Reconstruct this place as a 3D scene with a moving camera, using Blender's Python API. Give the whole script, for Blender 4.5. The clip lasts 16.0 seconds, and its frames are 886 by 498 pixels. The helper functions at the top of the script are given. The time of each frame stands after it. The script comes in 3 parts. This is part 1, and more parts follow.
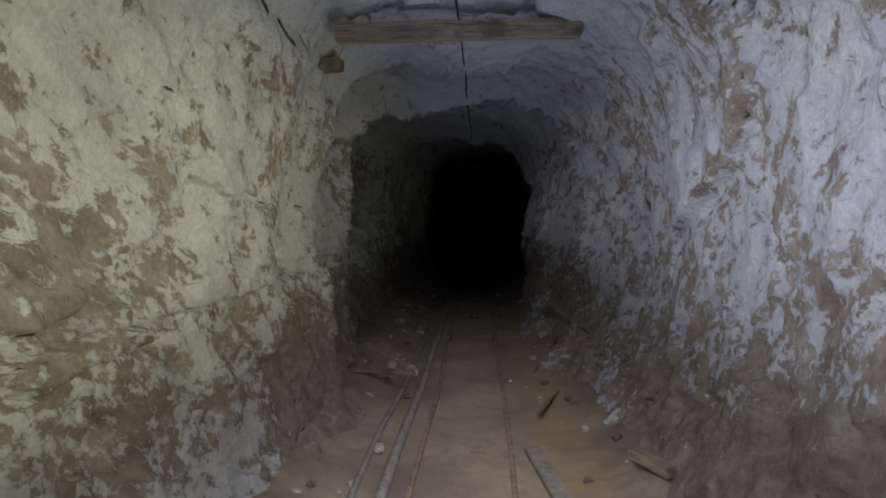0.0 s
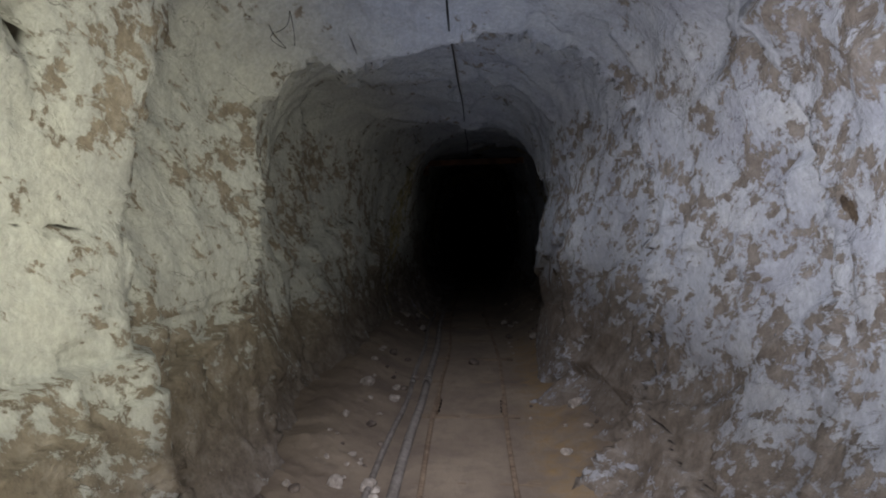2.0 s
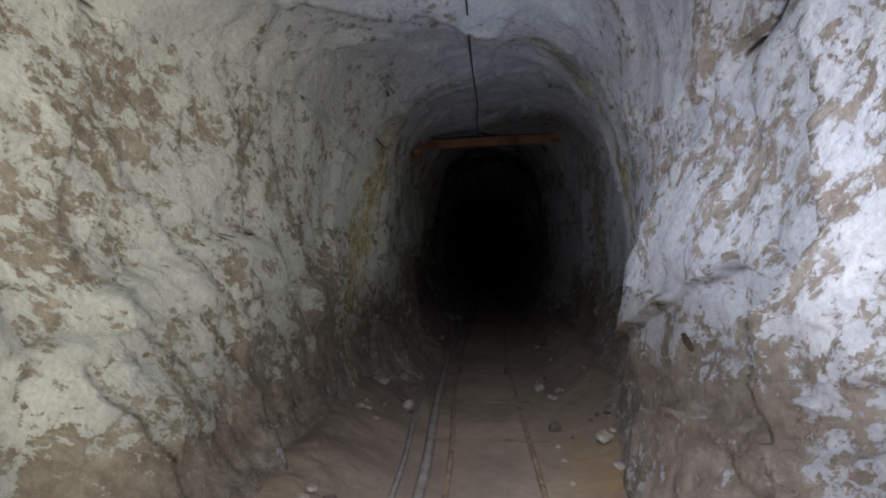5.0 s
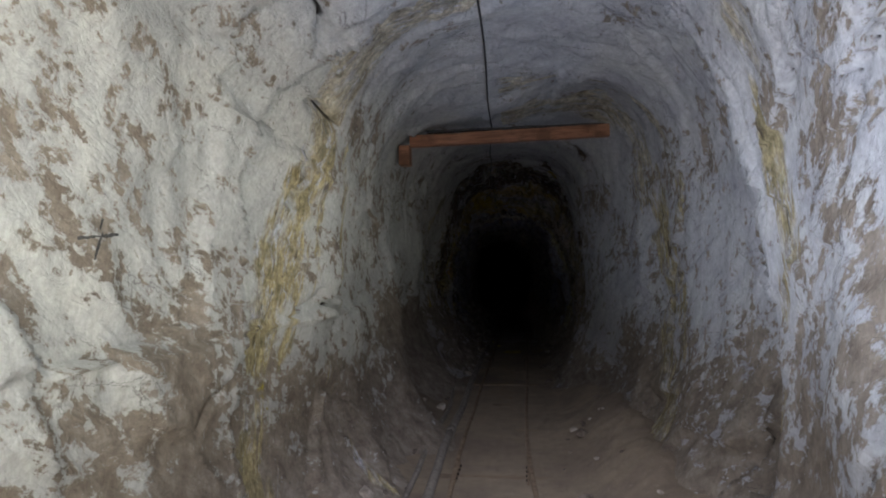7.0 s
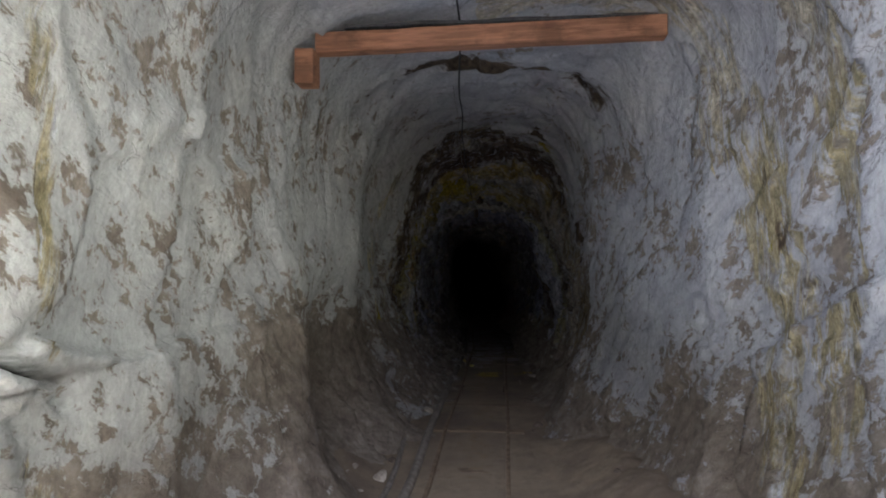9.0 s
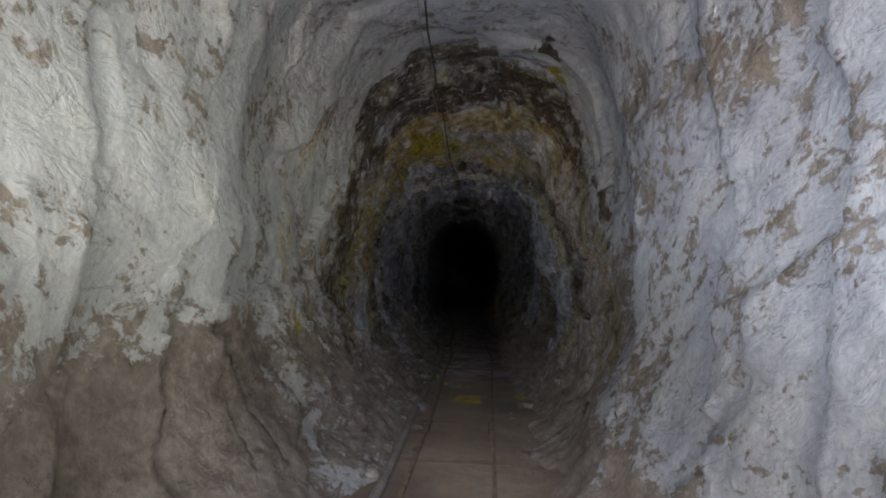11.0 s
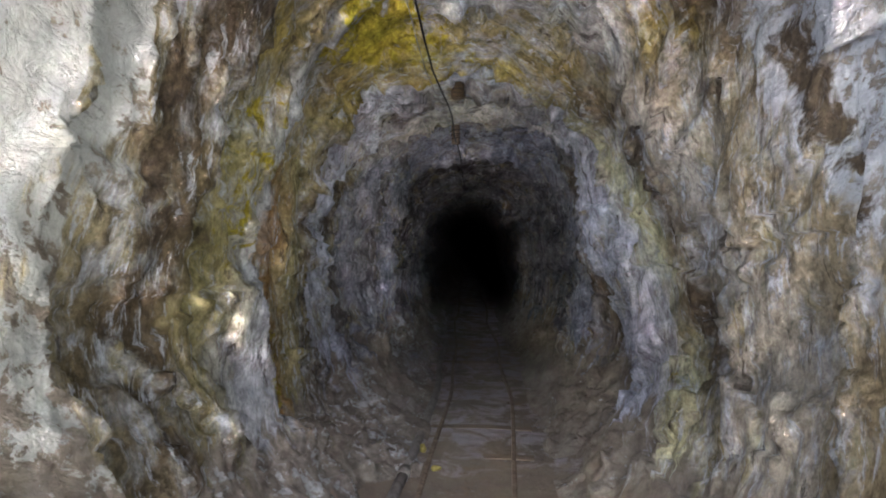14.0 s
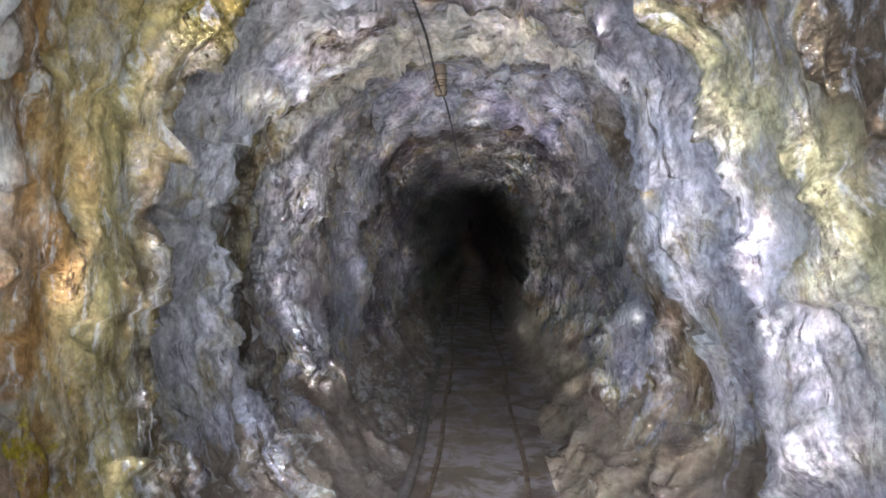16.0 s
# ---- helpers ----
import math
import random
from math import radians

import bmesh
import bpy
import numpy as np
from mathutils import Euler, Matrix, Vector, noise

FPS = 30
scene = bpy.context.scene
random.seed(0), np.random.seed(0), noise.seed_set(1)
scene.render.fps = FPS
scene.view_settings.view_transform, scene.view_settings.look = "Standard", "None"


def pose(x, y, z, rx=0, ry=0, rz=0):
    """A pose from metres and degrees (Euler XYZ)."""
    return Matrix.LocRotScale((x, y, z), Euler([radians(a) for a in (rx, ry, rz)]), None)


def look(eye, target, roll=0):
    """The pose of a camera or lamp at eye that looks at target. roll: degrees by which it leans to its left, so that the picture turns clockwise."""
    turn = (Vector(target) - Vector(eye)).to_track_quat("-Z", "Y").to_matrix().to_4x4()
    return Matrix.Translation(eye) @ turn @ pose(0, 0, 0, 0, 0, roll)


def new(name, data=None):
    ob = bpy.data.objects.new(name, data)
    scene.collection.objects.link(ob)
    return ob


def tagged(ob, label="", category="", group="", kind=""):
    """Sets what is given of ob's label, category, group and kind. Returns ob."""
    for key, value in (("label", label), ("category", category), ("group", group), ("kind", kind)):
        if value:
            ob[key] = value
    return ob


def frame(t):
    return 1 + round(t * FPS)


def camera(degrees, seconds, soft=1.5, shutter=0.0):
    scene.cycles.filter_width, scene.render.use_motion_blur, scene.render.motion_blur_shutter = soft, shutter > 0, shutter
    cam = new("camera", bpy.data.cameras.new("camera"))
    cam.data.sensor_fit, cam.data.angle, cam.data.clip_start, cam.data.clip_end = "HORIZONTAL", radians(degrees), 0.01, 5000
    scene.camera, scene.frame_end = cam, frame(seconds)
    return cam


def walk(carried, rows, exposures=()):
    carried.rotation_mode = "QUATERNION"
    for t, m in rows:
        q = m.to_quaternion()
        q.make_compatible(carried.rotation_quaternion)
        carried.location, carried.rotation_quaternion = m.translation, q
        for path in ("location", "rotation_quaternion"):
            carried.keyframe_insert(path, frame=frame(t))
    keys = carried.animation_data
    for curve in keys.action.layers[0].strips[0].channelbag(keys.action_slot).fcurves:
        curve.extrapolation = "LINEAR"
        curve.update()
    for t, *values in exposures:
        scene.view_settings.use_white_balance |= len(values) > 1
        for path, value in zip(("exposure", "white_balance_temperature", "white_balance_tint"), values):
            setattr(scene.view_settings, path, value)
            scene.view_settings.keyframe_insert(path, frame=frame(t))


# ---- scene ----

cam = camera(71.0, 16.0, soft=1.9)
PATH = [
    (0.0, 0.300, 0.532, 1.376, 86.30, -0.45, 4.43),
    (0.5, 0.316, 1.068, 1.392, 86.33, -0.34, 4.62),
    (1.0, 0.329, 1.540, 1.404, 86.32, 0.29, 4.33),
    (1.5, 0.327, 2.090, 1.415, 86.28, 0.39, 4.41),
    (2.0, 0.279, 2.611, 1.407, 86.72, 0.77, 4.42),
    (2.5, 0.284, 3.133, 1.373, 86.86, 1.30, 4.15),
    (3.0, 0.251, 3.667, 1.337, 86.89, 1.05, 4.74),
    (3.5, 0.205, 4.149, 1.350, 86.85, 1.09, 4.66),
    (4.0, 0.171, 4.644, 1.370, 87.03, 1.05, 4.68),
    (6.5, 0.181, 7.097, 1.301, 90.01, 2.77, 7.79),
    (7.0, 0.170, 7.588, 1.293, 90.98, 0.96, 7.67),
    (7.5, 0.180, 8.089, 1.273, 91.22, 0.79, 7.17),
    (8.0, 0.159, 8.615, 1.287, 91.61, -0.08, 6.76),
    (8.5, 0.120, 9.062, 1.285, 91.78, 0.35, 6.23),
    (9.0, 0.112, 9.555, 1.254, 91.08, 0.10, 5.50),
    (11.5, 0.085, 12.056, 1.228, 89.42, -1.01, 4.21),
    (12.0, 0.032, 12.498, 1.223, 88.95, -0.83, 4.18),
    (12.5, 0.062, 12.941, 1.227, 89.50, -0.18, 4.46),
    (13.0, 0.072, 13.385, 1.218, 89.62, -0.52, 5.43),
    (13.5, 0.051, 13.802, 1.219, 89.18, -0.30, 5.55),
    (14.0, 0.080, 14.246, 1.200, 88.81, -0.05, 5.56),
    (14.5, 0.058, 14.682, 1.169, 87.10, -0.77, 5.38),
    (15.0, 0.042, 15.075, 1.203, 86.13, -0.25, 5.23),
    (15.5, 0.066, 15.472, 1.241, 86.57, 0.28, 6.01),
    (16.0, 0.057, 15.819, 1.251, 87.51, 0.49, 5.96),
]
FADE = [(-2, -1.6), (6, 4.8), (9, 7.6), (24, 22.6)]  # stops by which the added lamps weaken along the drift, imitating the carried lamp's fall-off
BASE = -0.45        # exposure where the fade is nought, in stops
TRIM = (0, 3, 4, 6.5, 8, 9, 11.5, 13, 14, 15, 16), (0.45, 0.15, 0.25, 0.5, 0.4, 0.15, -0.1, -0.05, -0.35, -0.25, -0.2)  # how the camera's own metering departs from the fade, by time


def faded(y):
    return float(np.interp(y, [a for a, b in FADE], [b for a, b in FADE]))


walk(cam, [(t, pose(x, y, z, rx, ry, rz)) for t, x, y, z, rx, ry, rz in PATH],
     [(t, BASE + faded(y) + float(np.interp(t, *TRIM))) for t, x, y, z, rx, ry, rz in PATH])

# ---- light: added fixed spots along the walk stand in for the carried lamp, weaker inwards ----
world = bpy.data.worlds.new("world")
scene.world = world
world.use_nodes = True
world.node_tree.nodes["Background"].inputs[0].default_value = (0, 0, 0, 1)
world.node_tree.nodes["Background"].inputs[1].default_value = 0.0
LAMP = 60.0
# four spots a station stand in for its beam, yellowish to its left, cool overhead
BEAMS = [((-0.87, 0.5, 0.05), 1.05, (0.97, 0.96, 0.75)), ((0.87, 0.5, 0.05), 1.2, (0.80, 0.84, 1.0)), ((0.0, 0.5, 0.87), 0.65, (0.64, 0.75, 1.0)), ((0.0, 0.5, -0.87), 2.0, (0.88, 0.87, 0.97))]


def lamp(y):
    """Fixed spots at a station of the walk, added in place of the carried lamp."""
    x = float(np.interp(y, (-2, 3, 11, 17, 21), (0.30, 0.25, 0.08, 0.02, -0.2)))
    cool = min(1.0, max(0.0, (y - 4) / 4.5))
    for way, share, (r, g, b) in BEAMS:
        data = bpy.data.lights.new("lamp_stand_in", "SPOT")
        data.energy, data.color = LAMP * share * 2 ** -faded(y), (r * (1 - 0.075 * cool), g * (1 - 0.03 * cool), min(1.0, b * (1 + 0.19 * cool)))
        data.spot_size, data.spot_blend, data.shadow_soft_size = radians(104), 1.0, 0.03
        ob = new("lamp_stand_in", data)
        ob.matrix_world = look((x, y, 1.34), (x + way[0], y + way[1], 1.34 + way[2]))
        tagged(ob, "cool white fixed spot standing in for a carried lamp", "lamp", "carried lamp")


for k in range(26):
    lamp(1.1 + 0.7 * k)


# ---- numpy noise ----
def lattice(ix, iy, iz, seed):
    h = (ix * 374761393 + iy * 668265263 + iz * 2147483647 + seed * 974634777) & 0xFFFFFFFF
    h = ((h ^ (h >> 13)) * 1274126177) & 0xFFFFFFFF
    h = ((h ^ (h >> 16)) * 2246822519) & 0xFFFFFFFF
    return ((h ^ (h >> 15)) & 0xFFFFFF) / float(0xFFFFFF)


def vnoise(p, seed=0):
    """Smooth value noise, -1 to 1, at the points p (n x 3)."""
    i = np.floor(p).astype(np.int64)
    f = p - i
    f = f * f * f * (f * (f * 6 - 15) + 10)
    out = np.zeros(len(p))
    for dx in (0, 1):
        for dy in (0, 1):
            for dz in (0, 1):
                w = (f[:, 0] if dx else 1 - f[:, 0]) * (f[:, 1] if dy else 1 - f[:, 1]) * (f[:, 2] if dz else 1 - f[:, 2])
                out += w * lattice(i[:, 0] + dx, i[:, 1] + dy, i[:, 2] + dz, seed)
    return out * 2 - 1


def fbm(p, freq, octaves, seed=0, gain=0.5):
    out, amp, total = np.zeros(len(p)), 1.0, 0.0
    for k in range(octaves):
        out += amp * vnoise(p * freq * 2.03 ** k + 17.3 * k, seed + k)
        total += amp
        amp *= gain
    return out / total


def blocks(p, freq, seed=0, tilt=0.5, flat=False):
    """Broken facets: a tilted plane for each cell, and how near the crack between two cells is (0 at the crack)."""
    q = p * freq
    i = np.floor(q).astype(np.int64)
    d1, d2 = np.full(len(p), 9.0), np.full(len(p), 9.0)
    face = np.zeros(len(p))
    for dx in (-1, 0, 1):
        for dy in (-1, 0, 1):
            for dz in (0,) if flat else (-1, 0, 1):
                c = i + np.array((dx, dy, dz))
                r = [lattice(c[:, 0], c[:, 1], c[:, 2], seed + k) for k in range(7)]
                e = q - c - np.stack(r[:3], 1)
                if flat:
                    e[:, 2] = 0
                d = np.sqrt((e * e).sum(1))
                near = d < d1
                d2 = np.where(near, d1, np.minimum(d2, d))
                d1 = np.where(near, d, d1)
                plane = (r[3] - 0.5) + tilt * ((r[4] - 0.5) * e[:, 0] + (r[5] - 0.5) * e[:, 1] + (r[6] - 0.5) * e[:, 2]) * 2
                face = np.where(near, plane, face)
    return face, d2 - d1


def smooth(a, b, x):
    t = np.clip((x - a) / (b - a), 0, 1)
    return t * t * (3 - 2 * t)


def along(y, table):
    """A value that glides through (place, value) pairs along the drift."""
    xs = [a for a, b in table]
    vs = [b for a, b in table]
    k = np.clip(np.searchsorted(xs, y) - 1, 0, len(xs) - 2)
    xs, vs = np.array(xs, float), np.array(vs, float)
    t = np.clip((y - xs[k]) / (xs[k + 1] - xs[k]), 0, 1)
    t = t * t * (3 - 2 * t)
    return vs[k] * (1 - t) + vs[k + 1] * t


def one(table, y):
    return float(along(np.array([float(y)]), table)[0])


# ---- materials ----
class Nodes:
    """Short hands for building a node material."""

    def __init__(self, name):
        self.mat = bpy.data.materials.new(name)
        self.mat.use_nodes = True
        self.tree = self.mat.node_tree
        self.bsdf = self.tree.nodes["Principled BSDF"]

    def add(self, kind, **inputs):
        n = self.tree.nodes.new(kind)
        for key, value in inputs.items():
            self.put(n.inputs[key.replace("_", " ")], value)
        return n

    def put(self, socket, value):
        if isinstance(value, bpy.types.NodeSocket):
            self.tree.links.new(value, socket)
        else:
            socket.default_value = value

    def noise(self, vector, scale, detail=6, rough=0.6, warp=0.0):
        n = self.add("ShaderNodeTexNoise", Vector=vector, Scale=scale, Detail=detail, Roughness=rough, Distortion=warp)
        return n.outputs["Fac"]

    def mapped(self, vector, scale, turn=(0, 0, 0)):
        n = self.add("ShaderNodeMapping", Vector=vector)
        n.inputs["Scale"].default_value = scale
        n.inputs["Rotation"].default_value = [radians(a) for a in turn]
        return n.outputs[0]

    def math(self, op, a, b=0.0):
        n = self.tree.nodes.new("ShaderNodeMath")
        n.operation = op
        self.put(n.inputs[0], a)
        self.put(n.inputs[1], b)
        return n.outputs[0]

    def step(self, value, lo, hi):
        n = self.tree.nodes.new("ShaderNodeMapRange")
        n.interpolation_type = "SMOOTHSTEP"
        for k, v in enumerate((value, lo, hi, 0.0, 1.0)):
            self.put(n.inputs[k], v)
        return n.outputs[0]

    def mix(self, fac, a, b):
        n = self.tree.nodes.new("ShaderNodeMix")
        n.data_type = "RGBA"
        self.put(n.inputs[0], fac)
        for k, v in ((6, a), (7, b)):
            self.put(n.inputs[k], (*v, 1) if isinstance(v, tuple) else v)
        return n.outputs[2]

    def ramp(self, fac, stops):
        n = self.add("ShaderNodeValToRGB", Fac=fac)
        e = n.color_ramp.elements
        while len(e) < len(stops):
            e.new(0.5)
        for k, (at, c) in enumerate(stops):
            e[k].position, e[k].color = at, (*c, 1)
        return n.outputs["Color"]

    def attr(self, name):
        n = self.tree.nodes.new("ShaderNodeAttribute")
        n.attribute_name = name
        return n.outputs["Fac"]

    def bump(self, height, strength, distance, normal=None):
        n = self.add("ShaderNodeBump", Height=height, Strength=strength, Distance=distance)
        if normal:
            self.put(n.inputs["Normal"], normal)
        return n.outputs[0]

    def done(self, colour, rough, normal=None, metal=0.0, spec=0.3):
        self.put(self.bsdf.inputs["Base Color"], colour)
        self.put(self.bsdf.inputs["Roughness"], rough)
        self.put(self.bsdf.inputs["Metallic"], metal)
        self.bsdf.inputs["Specular IOR Level"].default_value = spec
        if normal:
            self.put(self.bsdf.inputs["Normal"], normal)
        return self.mat


def plain(name, dark, light, rough=0.7, metal=0.0, scale=20, stretch=(1, 1, 1), bump=0.4, spec=0.12):
    m = Nodes(name)
    co = m.mapped(m.add("ShaderNodeTexCoord").outputs["Object"], stretch)
    big, fine = m.noise(co, scale * 0.25, 4), m.noise(co, scale, 8, 0.7)
    c = m.mix(m.step(m.math("ADD", m.math("MULTIPLY", big, 0.5), m.math("MULTIPLY", fine, 0.5)), 0.35, 0.65), dark, light)
    return m.done(c, rough, m.bump(fine, bump, 0.01), metal, spec)


def rock_material():
    m = Nodes("limewashed_rock")
    pos = m.add("ShaderNodeNewGeometry").outputs["Position"]
    slant = m.mapped(m.mapped(pos, (1, 1, 1), (36, 0, 0)), (1.0, 0.78, 1.35))
    large, small = m.noise(slant, 7.0, 11, 0.70, 0.4), m.noise(slant, 21, 9, 0.70, 0.5)
    flakes = m.math("ADD", m.math("MULTIPLY", large, 0.78), m.math("SUBTRACT", m.math("MULTIPLY", small, 0.62), 0.20))
    patches = m.noise(pos, 1.7, 4, 0.55, 0.4)
    bare = m.attr("bare")
    lift = m.math("ADD", m.math("MULTIPLY", bare, 0.42), m.math("MULTIPLY", m.math("SUBTRACT", patches, 0.16), 0.48))
    total = m.math("ADD", flakes, lift)
    mask = m.step(total, 0.775, 0.835)
    stain = m.noise(pos, 3.2, 5, 0.6, 0.3)
    grit = m.noise(pos, 70, 6, 0.7)
    coat = m.ramp(stain, ((0.25, (0.34, 0.34, 0.37)), (0.5, (0.46, 0.465, 0.48)), (0.75, (0.55, 0.545, 0.53))))
    # yellow tint painted into the left wall's coat for the lamp's yellowish edge
    across = m.tree.nodes.new("ShaderNodeSeparateXYZ")
    m.put(across.inputs[0], pos)
    coat = m.mix(m.math("MULTIPLY", m.step(across.outputs["X"], 0.2, -0.9), 0.30), coat, (0.51, 0.50, 0.40))
    coat = m.mix(m.math("MULTIPLY", m.step(grit, 0.5, 0.75), 0.35), coat, (0.30, 0.28, 0.25))
    mud = m.noise(slant, 9, 9, 0.68, 0.3)
    earth = m.ramp(mud, ((0.3, (0.16, 0.133, 0.108)), (0.5, (0.25, 0.212, 0.175)), (0.7, (0.36, 0.32, 0.28))))
    colour = m.mix(mask, coat, earth)
    # mineral bands: they run round the drift
    band = m.mapped(pos, (0.55, 2.6, 0.45), (0, 0, 0))
    streak = m.noise(band, 2.3, 9, 0.66, 1.1)
    spots = m.noise(pos, 7, 8, 0.7, 0.6)
    mineral = m.ramp(streak, ((0.30, (0.055, 0.042, 0.032)), (0.38, (0.17, 0.125, 0.075)), (0.44, (0.36, 0.30, 0.14)), (0.48, (0.50, 0.49, 0.43)),
                              (0.53, (0.47, 0.48, 0.53)), (0.58, (0.30, 0.27, 0.24)), (0.63, (0.42, 0.39, 0.24)), (0.69, (0.14, 0.11, 0.08)), (0.76, (0.52, 0.53, 0.58))))
    crust = m.ramp(spots, ((0.34, (0.07, 0.055, 0.04)), (0.45, (0.27, 0.22, 0.15)), (0.55, (0.45, 0.455, 0.47)), (0.66, (0.62, 0.625, 0.65))))
    bands = m.tree.nodes.new("ShaderNodeAttribute")
    bands.attribute_name = "mineral"
    mineral = m.mix(0.35, mineral, crust)
    tone = m.add("ShaderNodeHueSaturation", Saturation=1.0, Value=m.math("ADD", 0.5, m.math("MULTIPLY", m.step(m.noise(m.mapped(pos, (1, 1.5, 0.7)), 9, 8, 0.7, 0.4), 0.28, 0.72), 1.15)), Color=bands.outputs["Color"])
    mineral = m.mix(m.step(m.noise(pos, 4.5, 7, 0.65, 0.5), 0.68, 0.45), mineral, tone.outputs["Color"])
    mineral = m.mix(m.math("MULTIPLY", m.step(m.noise(m.mapped(pos, (0.8, 2.0, 0.5)), 15, 8, 0.74, 0.4), 0.53, 0.63), 0.68), mineral, (0.54, 0.57, 0.64))
    mineral = m.mix(m.math("MULTIPLY", m.step(m.noise(m.mapped(pos, (0.8, 2.2, 0.45)), 10, 8, 0.72, 0.6), 0.57, 0.65), 0.75), mineral, (0.065, 0.05, 0.04))
    vein = m.attr("vein")
    where = m.step(m.math("ADD", vein, m.math("MULTIPLY", m.math("SUBTRACT", m.noise(band, 5, 7, 0.65, 0.8), 0.5), 1.3)), 0.45, 0.62)
    colour = m.mix(where, colour, mineral)
    sulphur = m.attr("sulphur")
    gold = m.step(m.math("ADD", sulphur, m.math("MULTIPLY", m.math("SUBTRACT", m.noise(pos, 9, 8, 0.65, 0.8), 0.5), 1.5)), 0.5, 0.66)
    colour = m.mix(gold, colour, m.ramp(m.noise(pos, 22, 6, 0.7), ((0.35, (0.20, 0.15, 0.03)), (0.6, (0.48, 0.40, 0.07)))))
    # dark brown mineral patches, and drill holes painted as dark spots
    black = m.attr("umber_and_holes")
    dark_mask = m.step(m.math("ADD", black, m.math("MULTIPLY", m.math("SUBTRACT", m.noise(pos, 6, 8, 0.68, 0.8), 0.5), 1.5)), 0.5, 0.68)
    colour = m.mix(dark_mask, colour, m.ramp(m.noise(pos, 18, 6, 0.7), ((0.35, (0.045, 0.034, 0.027)), (0.65, (0.16, 0.12, 0.08)))))
    fleck = m.step(m.noise(m.mapped(pos, (1, 1.2, 0.7)), 46, 7, 0.75, 0.2), 0.34, 0.68)
    grain = m.add("ShaderNodeHueSaturation", Value=m.math("ADD", 0.62, m.math("MULTIPLY", fleck, 0.75)), Color=colour)
    colour = m.mix(m.math("ADD", 0.35, m.math("MULTIPLY", where, 0.5)), colour, grain.outputs["Color"])
    crack = m.attr("crack")
    colour = m.mix(m.step(crack, 0.55, 0.95), colour, (0.025, 0.021, 0.018))
    # hairline joints and flaked edges of the coat
    split = m.add("ShaderNodeTexVoronoi", Vector=m.mapped(m.mapped(pos, (1, 1, 1), (25, 0, 0)), (1.0, 1.0, 2.2)), Scale=3.3)
    split.feature = "DISTANCE_TO_EDGE"
    warp = m.math("ADD", split.outputs["Distance"], m.math("MULTIPLY", m.math("SUBTRACT", flakes, 0.5), 0.35))
    near = m.math("SUBTRACT", 1.0, m.step(m.math("ABSOLUTE", warp), 0.0, 0.012))
    few = m.step(m.noise(pos, 2.1, 3), 0.53, 0.6)
    few = m.math("MULTIPLY", few, m.math("SUBTRACT", 1.0, m.step(vein, 0.1, 0.5)))
    colour = m.mix(m.math("MULTIPLY", m.math("MULTIPLY", near, few), 0.6), colour, (0.04, 0.034, 0.03))
    dusty = m.add("ShaderNodeHueSaturation", Saturation=1.05, Value=0.70, Color=colour)
    colour = dusty.outputs["Color"]
    h = m.math("ADD", m.math("MULTIPLY", m.noise(slant, 11, 9, 0.65, 0.6), 1.0), m.math("MULTIPLY", m.math("SUBTRACT", 1.0, mask), 0.10))
    n1 = m.bump(h, 0.62, 0.05)
    n2 = m.bump(m.noise(pos, 60, 6, 0.7), 0.45, 0.008, n1)
    n3 = m.bump(m.noise(m.mapped(pos, (1, 1.3, 0.8)), 26, 9, 0.75, 0.3), m.math("MULTIPLY", vein, 0.65), 0.03, n2)
    return m.done(colour, 0.92, n3, 0.0, 0.08)


def dirt_material():
    m = Nodes("trodden_dirt")
    pos = m.add("ShaderNodeNewGeometry").outputs["Position"]
    big, fine, grit = m.noise(pos, 1.6, 5, 0.6, 0.4), m.noise(pos, 11, 8, 0.65), m.noise(pos, 60, 5, 0.7)
    c = m.ramp(big, ((0.3, (0.125, 0.098, 0.076)), (0.5, (0.185, 0.146, 0.108)), (0.7, (0.245, 0.197, 0.142))))
    c = m.mix(m.math("MULTIPLY", m.step(fine, 0.45, 0.7), 0.5), c, (0.12, 0.095, 0.075))
    c = m.mix(m.math("MULTIPLY", m.step(grit, 0.58, 0.72), 0.4), c, (0.36, 0.33, 0.29))
    rust = m.step(m.math("ADD", m.attr("rust"), m.math("MULTIPLY", m.math("SUBTRACT", fine, 0.5), 1.2)), 0.3, 0.9)
    c = m.mix(rust, c, (0.24, 0.16, 0.075))
    gold = m.step(m.math("ADD", m.attr("sulphur"), m.math("MULTIPLY", m.math("SUBTRACT", m.noise(pos, 8, 8, 0.65, 0.6), 0.5), 1.4)), 0.5, 0.66)
    c = m.mix(gold, c, m.mix(m.step(fine, 0.35, 0.65), (0.20, 0.155, 0.05), (0.42, 0.34, 0.07)))
    pale = m.step(m.math("ADD", m.attr("pale"), m.math("MULTIPLY", m.math("SUBTRACT", m.noise(pos, 5, 8, 0.65, 0.6), 0.5), 1.4)), 0.5, 0.75)
    c = m.mix(pale, c, (0.33, 0.30, 0.29))
    n1 = m.bump(fine, 0.6, 0.025)
    return m.done(c, 0.9, m.bump(grit, 0.5, 0.006, n1), 0, 0.2)


